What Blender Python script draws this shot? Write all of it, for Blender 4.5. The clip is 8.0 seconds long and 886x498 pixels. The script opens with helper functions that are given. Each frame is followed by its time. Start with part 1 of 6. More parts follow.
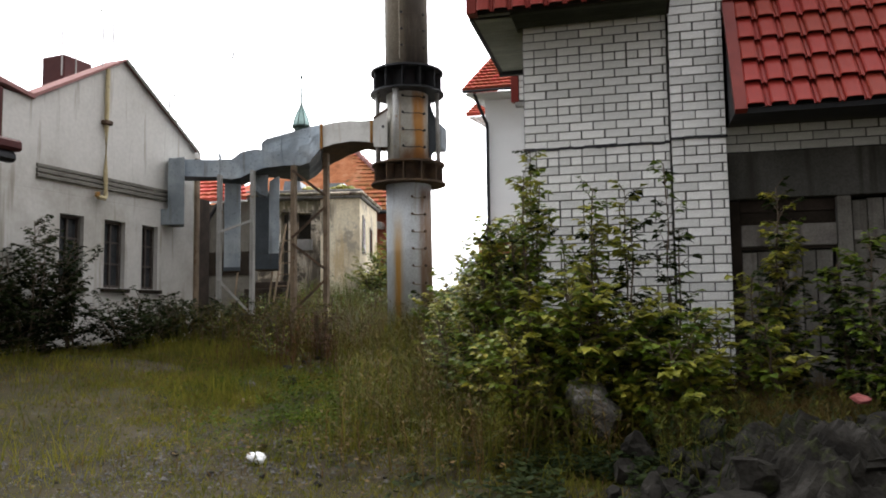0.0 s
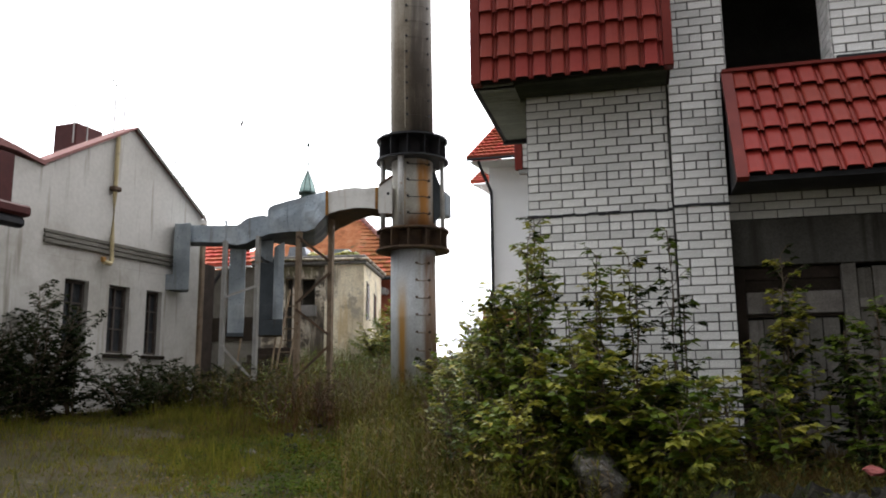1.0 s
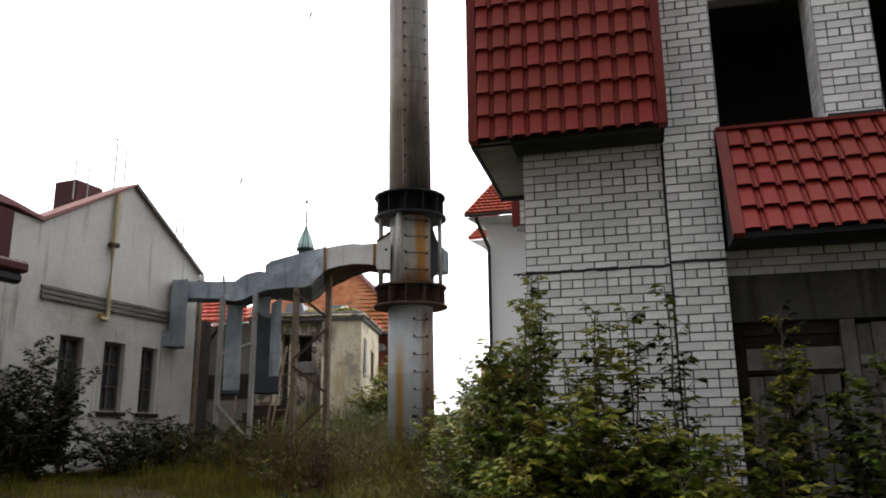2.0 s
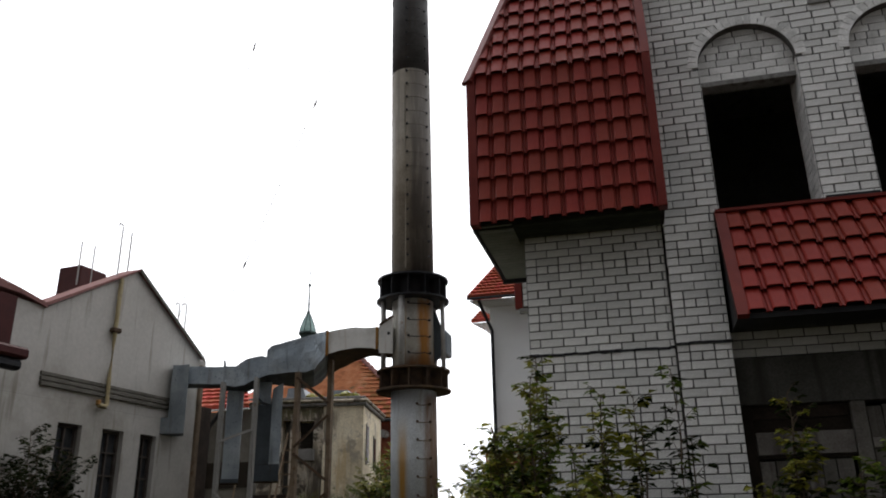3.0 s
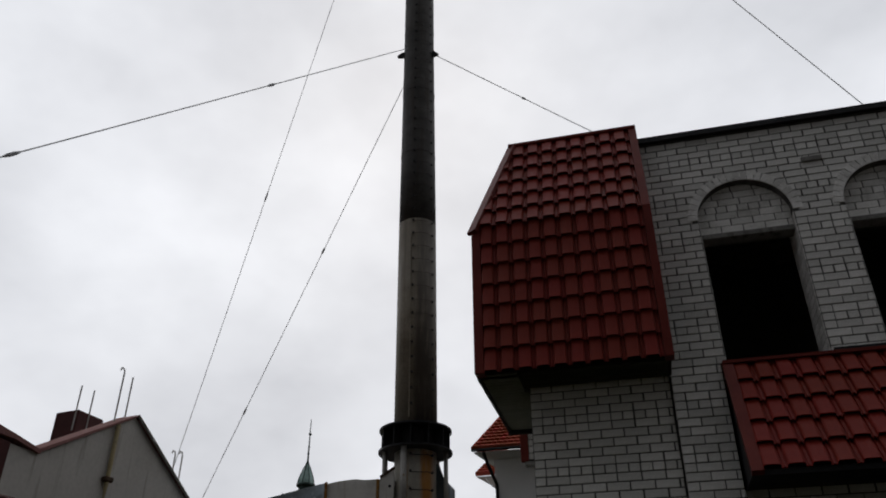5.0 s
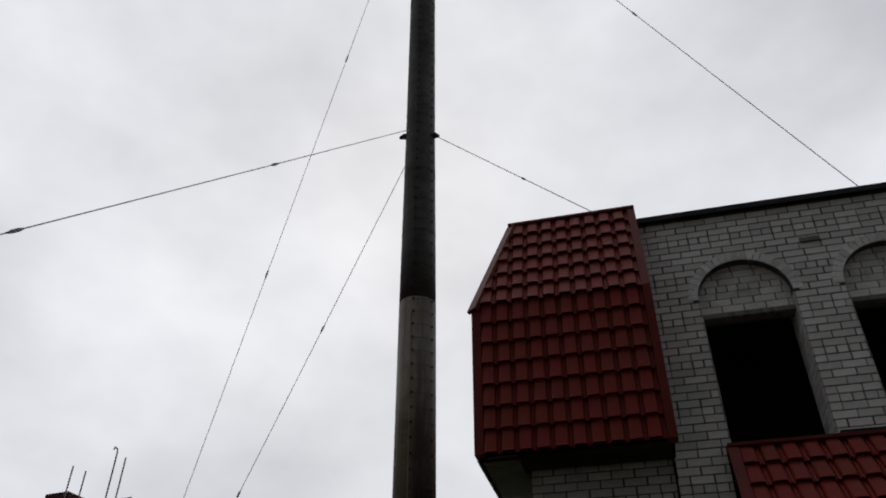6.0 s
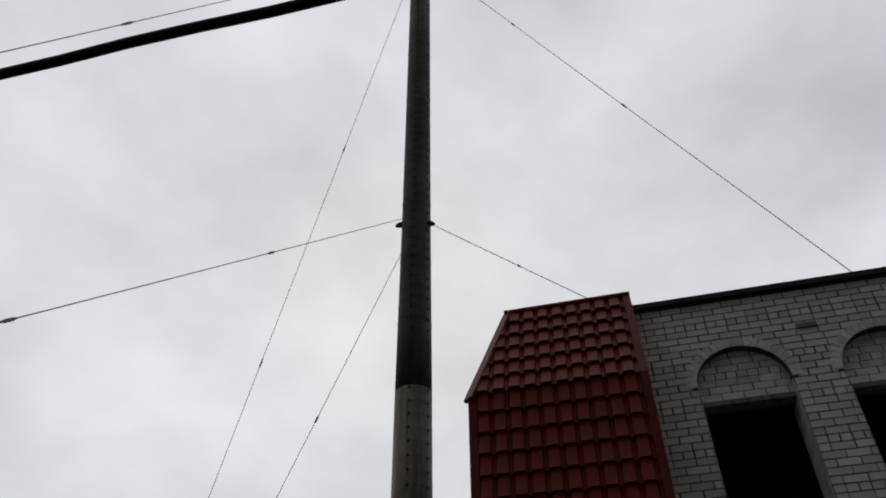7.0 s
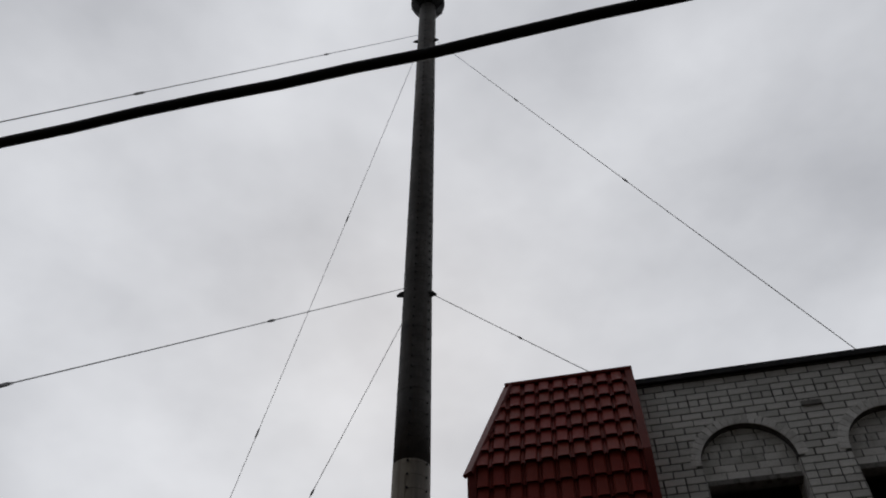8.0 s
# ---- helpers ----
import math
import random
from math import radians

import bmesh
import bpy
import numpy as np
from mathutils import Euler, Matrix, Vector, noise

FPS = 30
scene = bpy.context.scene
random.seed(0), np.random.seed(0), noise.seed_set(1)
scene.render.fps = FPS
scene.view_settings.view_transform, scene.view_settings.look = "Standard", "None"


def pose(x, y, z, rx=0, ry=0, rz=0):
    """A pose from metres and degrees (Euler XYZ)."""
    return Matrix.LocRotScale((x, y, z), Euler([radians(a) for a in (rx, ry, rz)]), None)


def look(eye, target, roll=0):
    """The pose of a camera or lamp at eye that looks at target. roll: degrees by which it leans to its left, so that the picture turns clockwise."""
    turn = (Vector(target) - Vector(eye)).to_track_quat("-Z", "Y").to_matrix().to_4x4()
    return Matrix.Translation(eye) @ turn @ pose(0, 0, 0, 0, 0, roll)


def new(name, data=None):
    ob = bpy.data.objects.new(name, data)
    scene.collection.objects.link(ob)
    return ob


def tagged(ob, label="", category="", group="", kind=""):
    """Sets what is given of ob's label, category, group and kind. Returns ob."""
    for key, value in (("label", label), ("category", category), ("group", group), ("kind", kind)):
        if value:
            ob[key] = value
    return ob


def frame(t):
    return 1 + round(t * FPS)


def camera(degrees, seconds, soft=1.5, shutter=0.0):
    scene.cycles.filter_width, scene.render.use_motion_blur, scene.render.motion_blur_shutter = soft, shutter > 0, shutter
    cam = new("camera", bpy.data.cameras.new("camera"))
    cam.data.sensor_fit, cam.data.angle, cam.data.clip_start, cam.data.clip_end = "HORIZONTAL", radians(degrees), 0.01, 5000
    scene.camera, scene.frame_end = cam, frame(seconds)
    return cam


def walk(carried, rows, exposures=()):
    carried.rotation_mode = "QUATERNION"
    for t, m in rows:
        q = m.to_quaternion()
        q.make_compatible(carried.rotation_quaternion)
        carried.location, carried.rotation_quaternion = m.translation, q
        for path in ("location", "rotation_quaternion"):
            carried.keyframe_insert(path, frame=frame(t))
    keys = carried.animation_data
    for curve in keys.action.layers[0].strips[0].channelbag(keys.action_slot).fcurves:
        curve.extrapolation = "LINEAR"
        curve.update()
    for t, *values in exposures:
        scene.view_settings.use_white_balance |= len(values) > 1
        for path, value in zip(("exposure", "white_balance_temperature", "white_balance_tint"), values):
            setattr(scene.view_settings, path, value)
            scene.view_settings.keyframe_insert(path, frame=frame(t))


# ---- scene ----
cam = camera(58.78, 8.0, soft=1.9)
walk(cam, [
    (0, pose(0, 0, 1.65, 94.87, 0.71, 13.84)),
    (0.5, pose(0, 0, 1.65, 96.81, 0.49, 14.12)),
    (1, pose(0, 0, 1.65, 99.69, 0.48, 14.12)),
    (2.5, pose(0, 0, 1.65, 106.32, 0.65, 14.05)),
    (3, pose(0, 0, 1.65, 109.81, 0.84, 14.26)),
    (3.5, pose(0, 0, 1.65, 112.50, 0.73, 14.29)),
    (4, pose(0, 0, 1.65, 115.52, 0.30, 14.30)),
    (4.5, pose(0, 0, 1.65, 118.06, 0.20, 14.29)),
    (6, pose(0, 0, 1.65, 126.22, -0.16, 14.15)),
    (6.5, pose(0, 0, 1.65, 129.53, -0.07, 13.81)),
    (7, pose(0, 0, 1.65, 132.58, 0.23, 14.08)),
    (7.5, pose(0, 0, 1.65, 135.19, -0.11, 13.94)),
    (8, pose(0, 0, 1.65, 137.71, -0.47, 13.54)),
], exposures=[(0, 2.14), (1.0, 2.0), (2.5, 1.35), (3.5, 0.42), (4.0, -0.14), (4.5, -0.38), (6.0, -0.52), (7.0, -0.65), (8.0, -0.77)])

# ---- world and sun: an overcast sky ----
world = bpy.data.worlds.new("overcast_sky")
scene.world = world
world.use_nodes = True
wn, wl = world.node_tree.nodes, world.node_tree.links
wn.clear()
w_out = wn.new("ShaderNodeOutputWorld")
w_bg = wn.new("ShaderNodeBackground")
w_sky = wn.new("ShaderNodeTexSky")
w_sky.sky_type = "NISHITA"
w_sky.sun_disc = False
w_sky.sun_elevation, w_sky.sun_rotation = radians(41), radians(-18)
w_sky.air_density, w_sky.dust_density = 1.0, 4.0
w_co = wn.new("ShaderNodeTexCoord")
w_map = wn.new("ShaderNodeMapping")
w_map.inputs["Scale"].default_value = (1.6, 1.6, 2.6)
w_noise = wn.new("ShaderNodeTexNoise")
w_noise.inputs["Scale"].default_value = 1.7
w_noise.inputs["Detail"].default_value = 5
w_noise.inputs["Roughness"].default_value = 0.5
w_ramp = wn.new("ShaderNodeValToRGB")
w_ramp.color_ramp.elements[0].position, w_ramp.color_ramp.elements[0].color = 0.3, (0.62, 0.635, 0.68, 1)
w_ramp.color_ramp.elements[1].position, w_ramp.color_ramp.elements[1].color = 0.68, (0.97, 0.99, 1.04, 1)
w_gain = wn.new("ShaderNodeVectorMath")
w_gain.operation = "SCALE"
w_gain.inputs["Scale"].default_value = 11.0
w_mix = wn.new("ShaderNodeMix")
w_mix.data_type = "RGBA"
w_mix.inputs["Factor"].default_value = 0.97
wl.new(w_co.outputs["Generated"], w_map.inputs["Vector"])
wl.new(w_map.outputs["Vector"], w_noise.inputs["Vector"])
wl.new(w_noise.outputs["Fac"], w_ramp.inputs["Fac"])
wl.new(w_ramp.outputs["Color"], w_gain.inputs[0])
wl.new(w_sky.outputs["Color"], w_mix.inputs["A"])
wl.new(w_gain.outputs["Vector"], w_mix.inputs["B"])
# the cloud is brighter towards the hidden sun, ahead of the camera
w_dot = wn.new("ShaderNodeVectorMath")
w_dot.operation = "DOT_PRODUCT"
w_dot.inputs[1].default_value = (-0.17, 0.87, 0.46)
w_glow = wn.new("ShaderNodeMapRange")
w_glow.interpolation_type = "SMOOTHSTEP"
for key, v in (("From Min", -0.75), ("From Max", 0.85), ("To Min", 0.08), ("To Max", 1.0)):
    w_glow.inputs[key].default_value = v
w_shade = wn.new("ShaderNodeVectorMath")
w_shade.operation = "SCALE"
wl.new(w_co.outputs["Generated"], w_dot.inputs[0])
wl.new(w_dot.outputs["Value"], w_glow.inputs["Value"])
wl.new(w_mix.outputs["Result"], w_shade.inputs[0])
wl.new(w_glow.outputs["Result"], w_shade.inputs["Scale"])
wl.new(w_shade.outputs["Vector"], w_bg.inputs["Color"])
w_bg.inputs["Strength"].default_value = 0.115
wl.new(w_bg.outputs["Background"], w_out.inputs["Surface"])

sun_data = bpy.data.lights.new("sun", "SUN")
sun_data.energy, sun_data.angle, sun_data.color = 0.7, radians(14), (1.0, 0.97, 0.92)
sun = new("sun", sun_data)
sun.matrix_world = look((-3.5, 11, 10), (0, 0, 0))


# ---- materials ----
def material(name, colours, scale=6.0, rough=0.85, metal=0.0, bump=0.15, fine=60.0, spread=0.0, streak=None, spots=None, island=0.0, grain_low=0.72):
    """Two scales of noise over a row of colours; spread varies it from piece to piece; streak and spots add stains."""
    m = bpy.data.materials.new(name)
    m.use_nodes = True
    n, l = m.node_tree.nodes, m.node_tree.links
    b = n["Principled BSDF"]
    b.inputs["Roughness"].default_value, b.inputs["Metallic"].default_value = rough, metal
    b.inputs["Specular IOR Level"].default_value = 0.3 if rough < 0.45 else 0.18 if rough < 0.84 else 0.06
    co = n.new("ShaderNodeTexCoord")
    big = n.new("ShaderNodeTexNoise")
    big.inputs["Scale"].default_value, big.inputs["Detail"].default_value, big.inputs["Roughness"].default_value = scale, 6, 0.65
    l.new(co.outputs["Object"], big.inputs["Vector"])
    ramp = n.new("ShaderNodeValToRGB")
    els = ramp.color_ramp.elements
    while len(els) < len(colours):
        els.new(0.5)
    for i, c in enumerate(colours):
        els[i].position = 0.28 + 0.44 * i / max(1, len(colours) - 1)
        els[i].color = (*c, 1)
    l.new(big.outputs["Fac"], ramp.inputs["Fac"])
    colour = ramp.outputs["Color"]
    small = n.new("ShaderNodeTexNoise")
    small.inputs["Scale"].default_value, small.inputs["Detail"].default_value = fine, 4
    l.new(co.outputs["Object"], small.inputs["Vector"])

    def mixed(a, other, fac, mode="MIX"):
        x = n.new("ShaderNodeMix")
        x.data_type, x.blend_type = "RGBA", mode
        l.new(a, x.inputs["A"])
        if isinstance(other, tuple):
            x.inputs["B"].default_value = (*other, 1)
        else:
            l.new(other, x.inputs["B"])
        if isinstance(fac, float):
            x.inputs["Factor"].default_value = fac
        else:
            l.new(fac, x.inputs["Factor"])
        return x.outputs["Result"]

    def mapped(value, lo, hi, a=0.0, c=1.0):
        x = n.new("ShaderNodeMapRange")
        for key, v in (("From Min", lo), ("From Max", hi), ("To Min", a), ("To Max", c)):
            x.inputs[key].default_value = v
        l.new(value, x.inputs["Value"])
        return x.outputs["Result"]

    grain = n.new("ShaderNodeCombineColor")
    g = mapped(small.outputs["Fac"], 0.25, 0.75, grain_low, 2 - grain_low - 0.13 * (grain_low < 0.8))
    for k in ("Red", "Green", "Blue"):
        l.new(g, grain.inputs[k])
    colour = mixed(colour, grain.outputs["Color"], 1.0, "MULTIPLY")
    if streak:
        st, density = streak
        mp = n.new("ShaderNodeMapping")
        mp.inputs["Scale"].default_value = (5.0, 5.0, 0.35)
        l.new(co.outputs["Object"], mp.inputs["Vector"])
        sn = n.new("ShaderNodeTexNoise")
        sn.inputs["Scale"].default_value, sn.inputs["Detail"].default_value = 1.6, 5
        l.new(mp.outputs["Vector"], sn.inputs["Vector"])
        colour = mixed(colour, st, mapped(sn.outputs["Fac"], density, density + 0.16, 0.0, 0.85))
    if spots:
        sp, density, size = spots
        sn = n.new("ShaderNodeTexNoise")
        sn.inputs["Scale"].default_value, sn.inputs["Detail"].default_value, sn.inputs["Roughness"].default_value = size, 7, 0.7
        mp = n.new("ShaderNodeMapping")
        mp.inputs["Location"].default_value = (3.1, 7.7, 1.3)
        l.new(co.outputs["Object"], mp.inputs["Vector"])
        l.new(mp.outputs["Vector"], sn.inputs["Vector"])
        colour = mixed(colour, sp, mapped(sn.outputs["Fac"], density, density + 0.08, 0.0, 0.9))
    if spread or island:
        hsv = n.new("ShaderNodeHueSaturation")
        if island:
            rnd, amount = n.new("ShaderNodeNewGeometry").outputs["Random Per Island"], island
        else:
            rnd, amount = n.new("ShaderNodeObjectInfo").outputs["Random"], spread
        l.new(mapped(rnd, 0, 1, 1 - amount, 1 + amount), hsv.inputs["Value"])
        l.new(mapped(rnd, 0, 1, 0.5 + amount * 0.05, 0.5 - amount * 0.05), hsv.inputs["Hue"])
        l.new(colour, hsv.inputs["Color"])
        colour = hsv.outputs["Color"]
    l.new(colour, b.inputs["Base Color"])
    l.new(mapped(small.outputs["Fac"], 0.3, 0.7, max(0.05, rough - 0.1), min(1, rough + 0.08)), b.inputs["Roughness"])
    if bump:
        bp = n.new("ShaderNodeBump")
        bp.inputs["Strength"].default_value, bp.inputs["Distance"].default_value = bump, 0.02
        l.new(small.outputs["Fac"], bp.inputs["Height"])
        l.new(bp.outputs["Normal"], b.inputs["Normal"])
    return m


def stain_or_tone(m, colour, x0, half, z0, z1, fade=0.4, amount=0.9, wander=0.10):
    """A ragged upright mark on a material, for stains and painted tone alike: centred on x0, from z0 up to z1, soft at
    its ends.
    """
    n, l = m.node_tree.nodes, m.node_tree.links
    base = n["Principled BSDF"].inputs["Base Color"]
    before = base.links[0].from_socket
    co, sep = n.new("ShaderNodeTexCoord"), n.new("ShaderNodeSeparateXYZ")
    mp, nz = n.new("ShaderNodeMapping"), n.new("ShaderNodeTexNoise")
    mp.inputs["Scale"].default_value = (9.0, 9.0, 1.1)
    nz.inputs["Scale"].default_value, nz.inputs["Detail"].default_value, nz.inputs["Roughness"].default_value = 1.3, 6, 0.65
    l.new(co.outputs["Object"], sep.inputs[0])
    l.new(co.outputs["Object"], mp.inputs["Vector"])
    l.new(mp.outputs["Vector"], nz.inputs["Vector"])

    def calc(op, a, c):
        x = n.new("ShaderNodeMath")
        x.operation = op
        for k, v in enumerate((a, c)):
            if isinstance(v, (int, float)):
                x.inputs[k].default_value = v
            elif v is not None:
                l.new(v, x.inputs[k])
        return x.outputs[0]

    def ramp(value, lo, hi, a, c):
        x = n.new("ShaderNodeMapRange")
        x.interpolation_type = "SMOOTHSTEP"
        for key, v in (("From Min", lo), ("From Max", hi), ("To Min", a), ("To Max", c)):
            x.inputs[key].default_value = v
        l.new(value, x.inputs["Value"])
        return x.outputs["Result"]
    off = calc("MULTIPLY", calc("SUBTRACT", nz.outputs["Fac"], 0.5), wander * 2)
    away = calc("ABSOLUTE", calc("SUBTRACT", calc("ADD", sep.outputs["X"], off), x0), None)
    mask = ramp(away, half * 0.35, half, amount, 0.0)
    height = calc("ADD", sep.outputs["Z"], calc("MULTIPLY", off, 4.0))
    mask = calc("MULTIPLY", mask, ramp(height, z1 - fade, z1, 1.0, 0.0))
    mask = calc("MULTIPLY", mask, ramp(height, z0, z0 + fade, 0.0, 1.0))
    mask = calc("MULTIPLY", mask, ramp(nz.outputs["Fac"], 0.25, 0.55, 0.55, 1.0))
    mix = n.new("ShaderNodeMix")
    mix.data_type = "RGBA"
    l.new(mask, mix.inputs["Factor"])
    l.new(before, mix.inputs["A"])
    mix.inputs["B"].default_value = (*colour, 1)
    l.new(mix.outputs["Result"], base)


def leafy(name, a, c, back=0.35, rough=0.75, gloss=0.08):
    """Leaf material: colour from leaf to leaf, some light through the blade."""
    m = material(name, [a, c], 1.2, rough, 0, 0.05, 30, island=0.35)
    m.node_tree.nodes["Principled BSDF"].inputs["Specular IOR Level"].default_value = gloss
    n, l = m.node_tree.nodes, m.node_tree.links
    b = n["Principled BSDF"]
    tr = n.new("ShaderNodeBsdfTranslucent")
    l.new(b.inputs["Base Color"].links[0].from_socket, tr.inputs["Color"])
    mx = n.new("ShaderNodeMixShader")
    mx.inputs[0].default_value = back
    l.new(b.outputs[0], mx.inputs[1])
    l.new(tr.outputs[0], mx.inputs[2])
    l.new(mx.outputs[0], n["Material Output"].inputs["Surface"])
    return m


M_BRICK = material("white_silicate_brick", [(0.54, 0.525, 0.50), (0.73, 0.715, 0.69), (0.80, 0.785, 0.76)], 5, 0.9, 0, 0.25, 90, spread=0.15)
M_BRICKS = material("white_silicate_bricks", [(0.54, 0.525, 0.50), (0.73, 0.715, 0.69), (0.80, 0.785, 0.76)], 5, 0.9, 0, 0.25, 90, island=0.15)
M_MORTAR = material("dark_mortar", [(0.075, 0.072, 0.068), (0.15, 0.145, 0.138)], 9, 0.95, 0, 0.3, 120)
M_TILE = material("red_metal_tile", [(0.17, 0.017, 0.011), (0.25, 0.031, 0.018)], 3, 0.5, 0.0, 0.03, 140, spread=0.07)
M_TRIM = material("red_metal_trim", [(0.12, 0.014, 0.010), (0.18, 0.026, 0.017)], 3, 0.5, 0.0, 0.03, 120)
M_TILE_BRIGHT = material("orange_red_roof_tile", [(0.30, 0.060, 0.036), (0.42, 0.095, 0.057)], 3, 0.9, 0, 0.08, 80, spread=0.2)
M_SOFFIT = material("cream_soffit_board", [(0.17, 0.17, 0.14), (0.25, 0.25, 0.21)], 3, 0.6, 0, 0.06, 60, spread=0.08)
M_CONCRETE = material("grey_concrete", [(0.17, 0.165, 0.155), (0.28, 0.27, 0.255)], 2.2, 0.93, 0, 0.3, 45, streak=((0.09, 0.085, 0.075), 0.55))
# plaster made near black, so the gloom of unlit rooms is in its colour
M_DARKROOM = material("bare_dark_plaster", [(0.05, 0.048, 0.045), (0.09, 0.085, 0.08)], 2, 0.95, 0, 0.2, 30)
M_WOOD = material("weathered_grey_wood", [(0.11, 0.10, 0.088), (0.21, 0.195, 0.175)], 4, 0.9, 0, 0.3, 50, spread=0.22, streak=((0.06, 0.052, 0.045), 0.52))
M_DARKWOOD = material("dark_stained_wood", [(0.018, 0.014, 0.011), (0.042, 0.032, 0.025)], 4, 0.85, 0, 0.3, 50, spread=0.2)
# dark copy of the soffit board, coloured for the shade under the bay
M_SOFFITSHADE = material("shade_darkened_soffit_board", [(0.022, 0.024, 0.017), (0.06, 0.062, 0.046)], 1.6, 0.85, 0, 0.2, 50, spread=0.2)
M_RENDER = material("stained_grey_render", [(0.29, 0.27, 0.235), (0.44, 0.42, 0.385), (0.49, 0.47, 0.435)], 0.55, 0.93, 0, 0.06, 14, streak=((0.22, 0.20, 0.16), 0.58), grain_low=0.93)
M_YELLOW = material("peeling_cream_render", [(0.50, 0.42, 0.29), (0.78, 0.69, 0.51), (0.84, 0.77, 0.61)], 1.1, 0.93, 0, 0.3, 26, streak=((0.42, 0.35, 0.25), 0.55), spots=((0.36, 0.32, 0.26), 0.535, 1.7))
M_FROW = material("flaking_mossy_render", [(0.24, 0.21, 0.17), (0.52, 0.45, 0.35), (0.70, 0.64, 0.53)], 1.9, 0.95, 0, 0.35, 30, spots=((0.07, 0.06, 0.05), 0.485, 2.6))
M_HOUSE = material("pale_grey_house_render", [(0.78, 0.78, 0.775), (0.86, 0.86, 0.855)], 1.1, 0.92, 0, 0.1, 60, grain_low=0.92)
M_WHITE = material("white_painted_board", [(0.62, 0.62, 0.6), (0.74, 0.74, 0.72)], 2, 0.7, 0, 0.05, 40)
M_CHIM = material("weathered_pale_steel", [(0.34, 0.35, 0.35), (0.47, 0.49, 0.50), (0.55, 0.57, 0.58)], 1.3, 0.6, 0.05, 0.06, 40, streak=((0.27, 0.22, 0.16), 0.60), spots=((0.20, 0.11, 0.05), 0.68, 3.0))
M_DRUM = material("rust_stained_drum_steel", [(0.30, 0.28, 0.24), (0.42, 0.40, 0.35), (0.50, 0.46, 0.37)], 1.6, 0.65, 0.05, 0.08, 40, streak=((0.24, 0.15, 0.07), 0.57), spots=((0.17, 0.085, 0.03), 0.64, 3.0))
M_CHIMUP = material("sooty_steel", [(0.036, 0.034, 0.033), (0.070, 0.066, 0.063), (0.115, 0.108, 0.102)], 1.0, 0.65, 0.15, 0.1, 30, streak=((0.055, 0.046, 0.04), 0.52))
M_CHIMMID = material("stained_steel", [(0.14, 0.112, 0.078), (0.25, 0.215, 0.163), (0.32, 0.288, 0.232)], 1.0, 0.65, 0.1, 0.1, 30, streak=((0.12, 0.088, 0.057), 0.54), spots=((0.055, 0.045, 0.038), 0.64, 5.0))
M_RUST = material("rust", [(0.15, 0.065, 0.02), (0.30, 0.15, 0.045), (0.40, 0.25, 0.10)], 3.5, 0.9, 0.1, 0.25, 60)
M_RUSTDARK = material("dark_rusted_plate", [(0.045, 0.034, 0.028), (0.10, 0.07, 0.05), (0.14, 0.085, 0.05)], 3, 0.85, 0.2, 0.25, 50)
M_BLACKSTEEL = material("black_steel", [(0.018, 0.018, 0.02), (0.04, 0.04, 0.042)], 4, 0.6, 0.3, 0.1, 60)
M_GALV = material("galvanised_sheet", [(0.19, 0.225, 0.255), (0.29, 0.33, 0.36), (0.42, 0.46, 0.49)], 1.6, 0.36, 0.6, 0.015, 30, streak=((0.16, 0.155, 0.145), 0.60), grain_low=0.92)
M_GALVDARK = material("dark_duct_sheet", [(0.05, 0.06, 0.068), (0.10, 0.115, 0.128)], 2.0, 0.6, 0.3, 0.08, 40, streak=((0.06, 0.045, 0.035), 0.6))
M_DUCTPALE = material("pale_painted_duct", [(0.40, 0.385, 0.35), (0.56, 0.545, 0.51), (0.62, 0.60, 0.56)], 1.5, 0.7, 0.1, 0.02, 40, streak=((0.28, 0.16, 0.06), 0.58), grain_low=0.92)
M_POSTPALE = material("pale_steel_post", [(0.28, 0.27, 0.25), (0.40, 0.39, 0.37)], 4, 0.7, 0.2, 0.1, 50, spots=((0.20, 0.12, 0.06), 0.62, 4.0))
M_POSTRUST = material("rusty_beige_post", [(0.13, 0.095, 0.065), (0.27, 0.20, 0.135)], 4, 0.8, 0.1, 0.15, 50, spots=((0.13, 0.075, 0.04), 0.58, 4.0))
M_CLAY = material("clay_roof_tile", [(0.16, 0.058, 0.024), (0.31, 0.115, 0.050), (0.38, 0.18, 0.10)], 2.5, 0.9, 0, 0.2, 50, spread=0.5, spots=((0.09, 0.075, 0.04), 0.57, 1.1))
M_REDBRICK = material("red_brick_wall", [(0.26, 0.075, 0.045), (0.36, 0.115, 0.07)], 6, 0.92, 0, 0.25, 70)
M_COPPER = material("green_copper", [(0.26, 0.40, 0.37), (0.46, 0.58, 0.54)], 1.4, 0.7, 0.1, 0.1, 6)
M_COPPERDARK = material("dark_tarnished_copper", [(0.035, 0.06, 0.055), (0.07, 0.10, 0.09)], 1.4, 0.7, 0.1, 0.1, 6)
M_GLASSDARK = material("dark_old_pane", [(0.02, 0.022, 0.024), (0.05, 0.052, 0.055)], 2, 0.15, 0, 0.02, 30)
M_FRAME = material("dark_window_frame", [(0.05, 0.04, 0.035), (0.09, 0.075, 0.065)], 6, 0.8, 0, 0.2, 60)
M_YPIPE = material("faded_ochre_gas_pipe", [(0.34, 0.27, 0.14), (0.44, 0.37, 0.22)], 5, 0.7, 0, 0.1, 60, spots=((0.22, 0.18, 0.12), 0.55, 5.0))
M_WIRE = material("steel_wire_rope", [(0.24, 0.24, 0.245), (0.36, 0.36, 0.365)], 8, 0.6, 0.3, 0.1, 80)
M_CABLE = material("black_rubber_cable", [(0.006, 0.006, 0.007), (0.014, 0.014, 0.015)], 8, 0.6, 0, 0.1, 80)
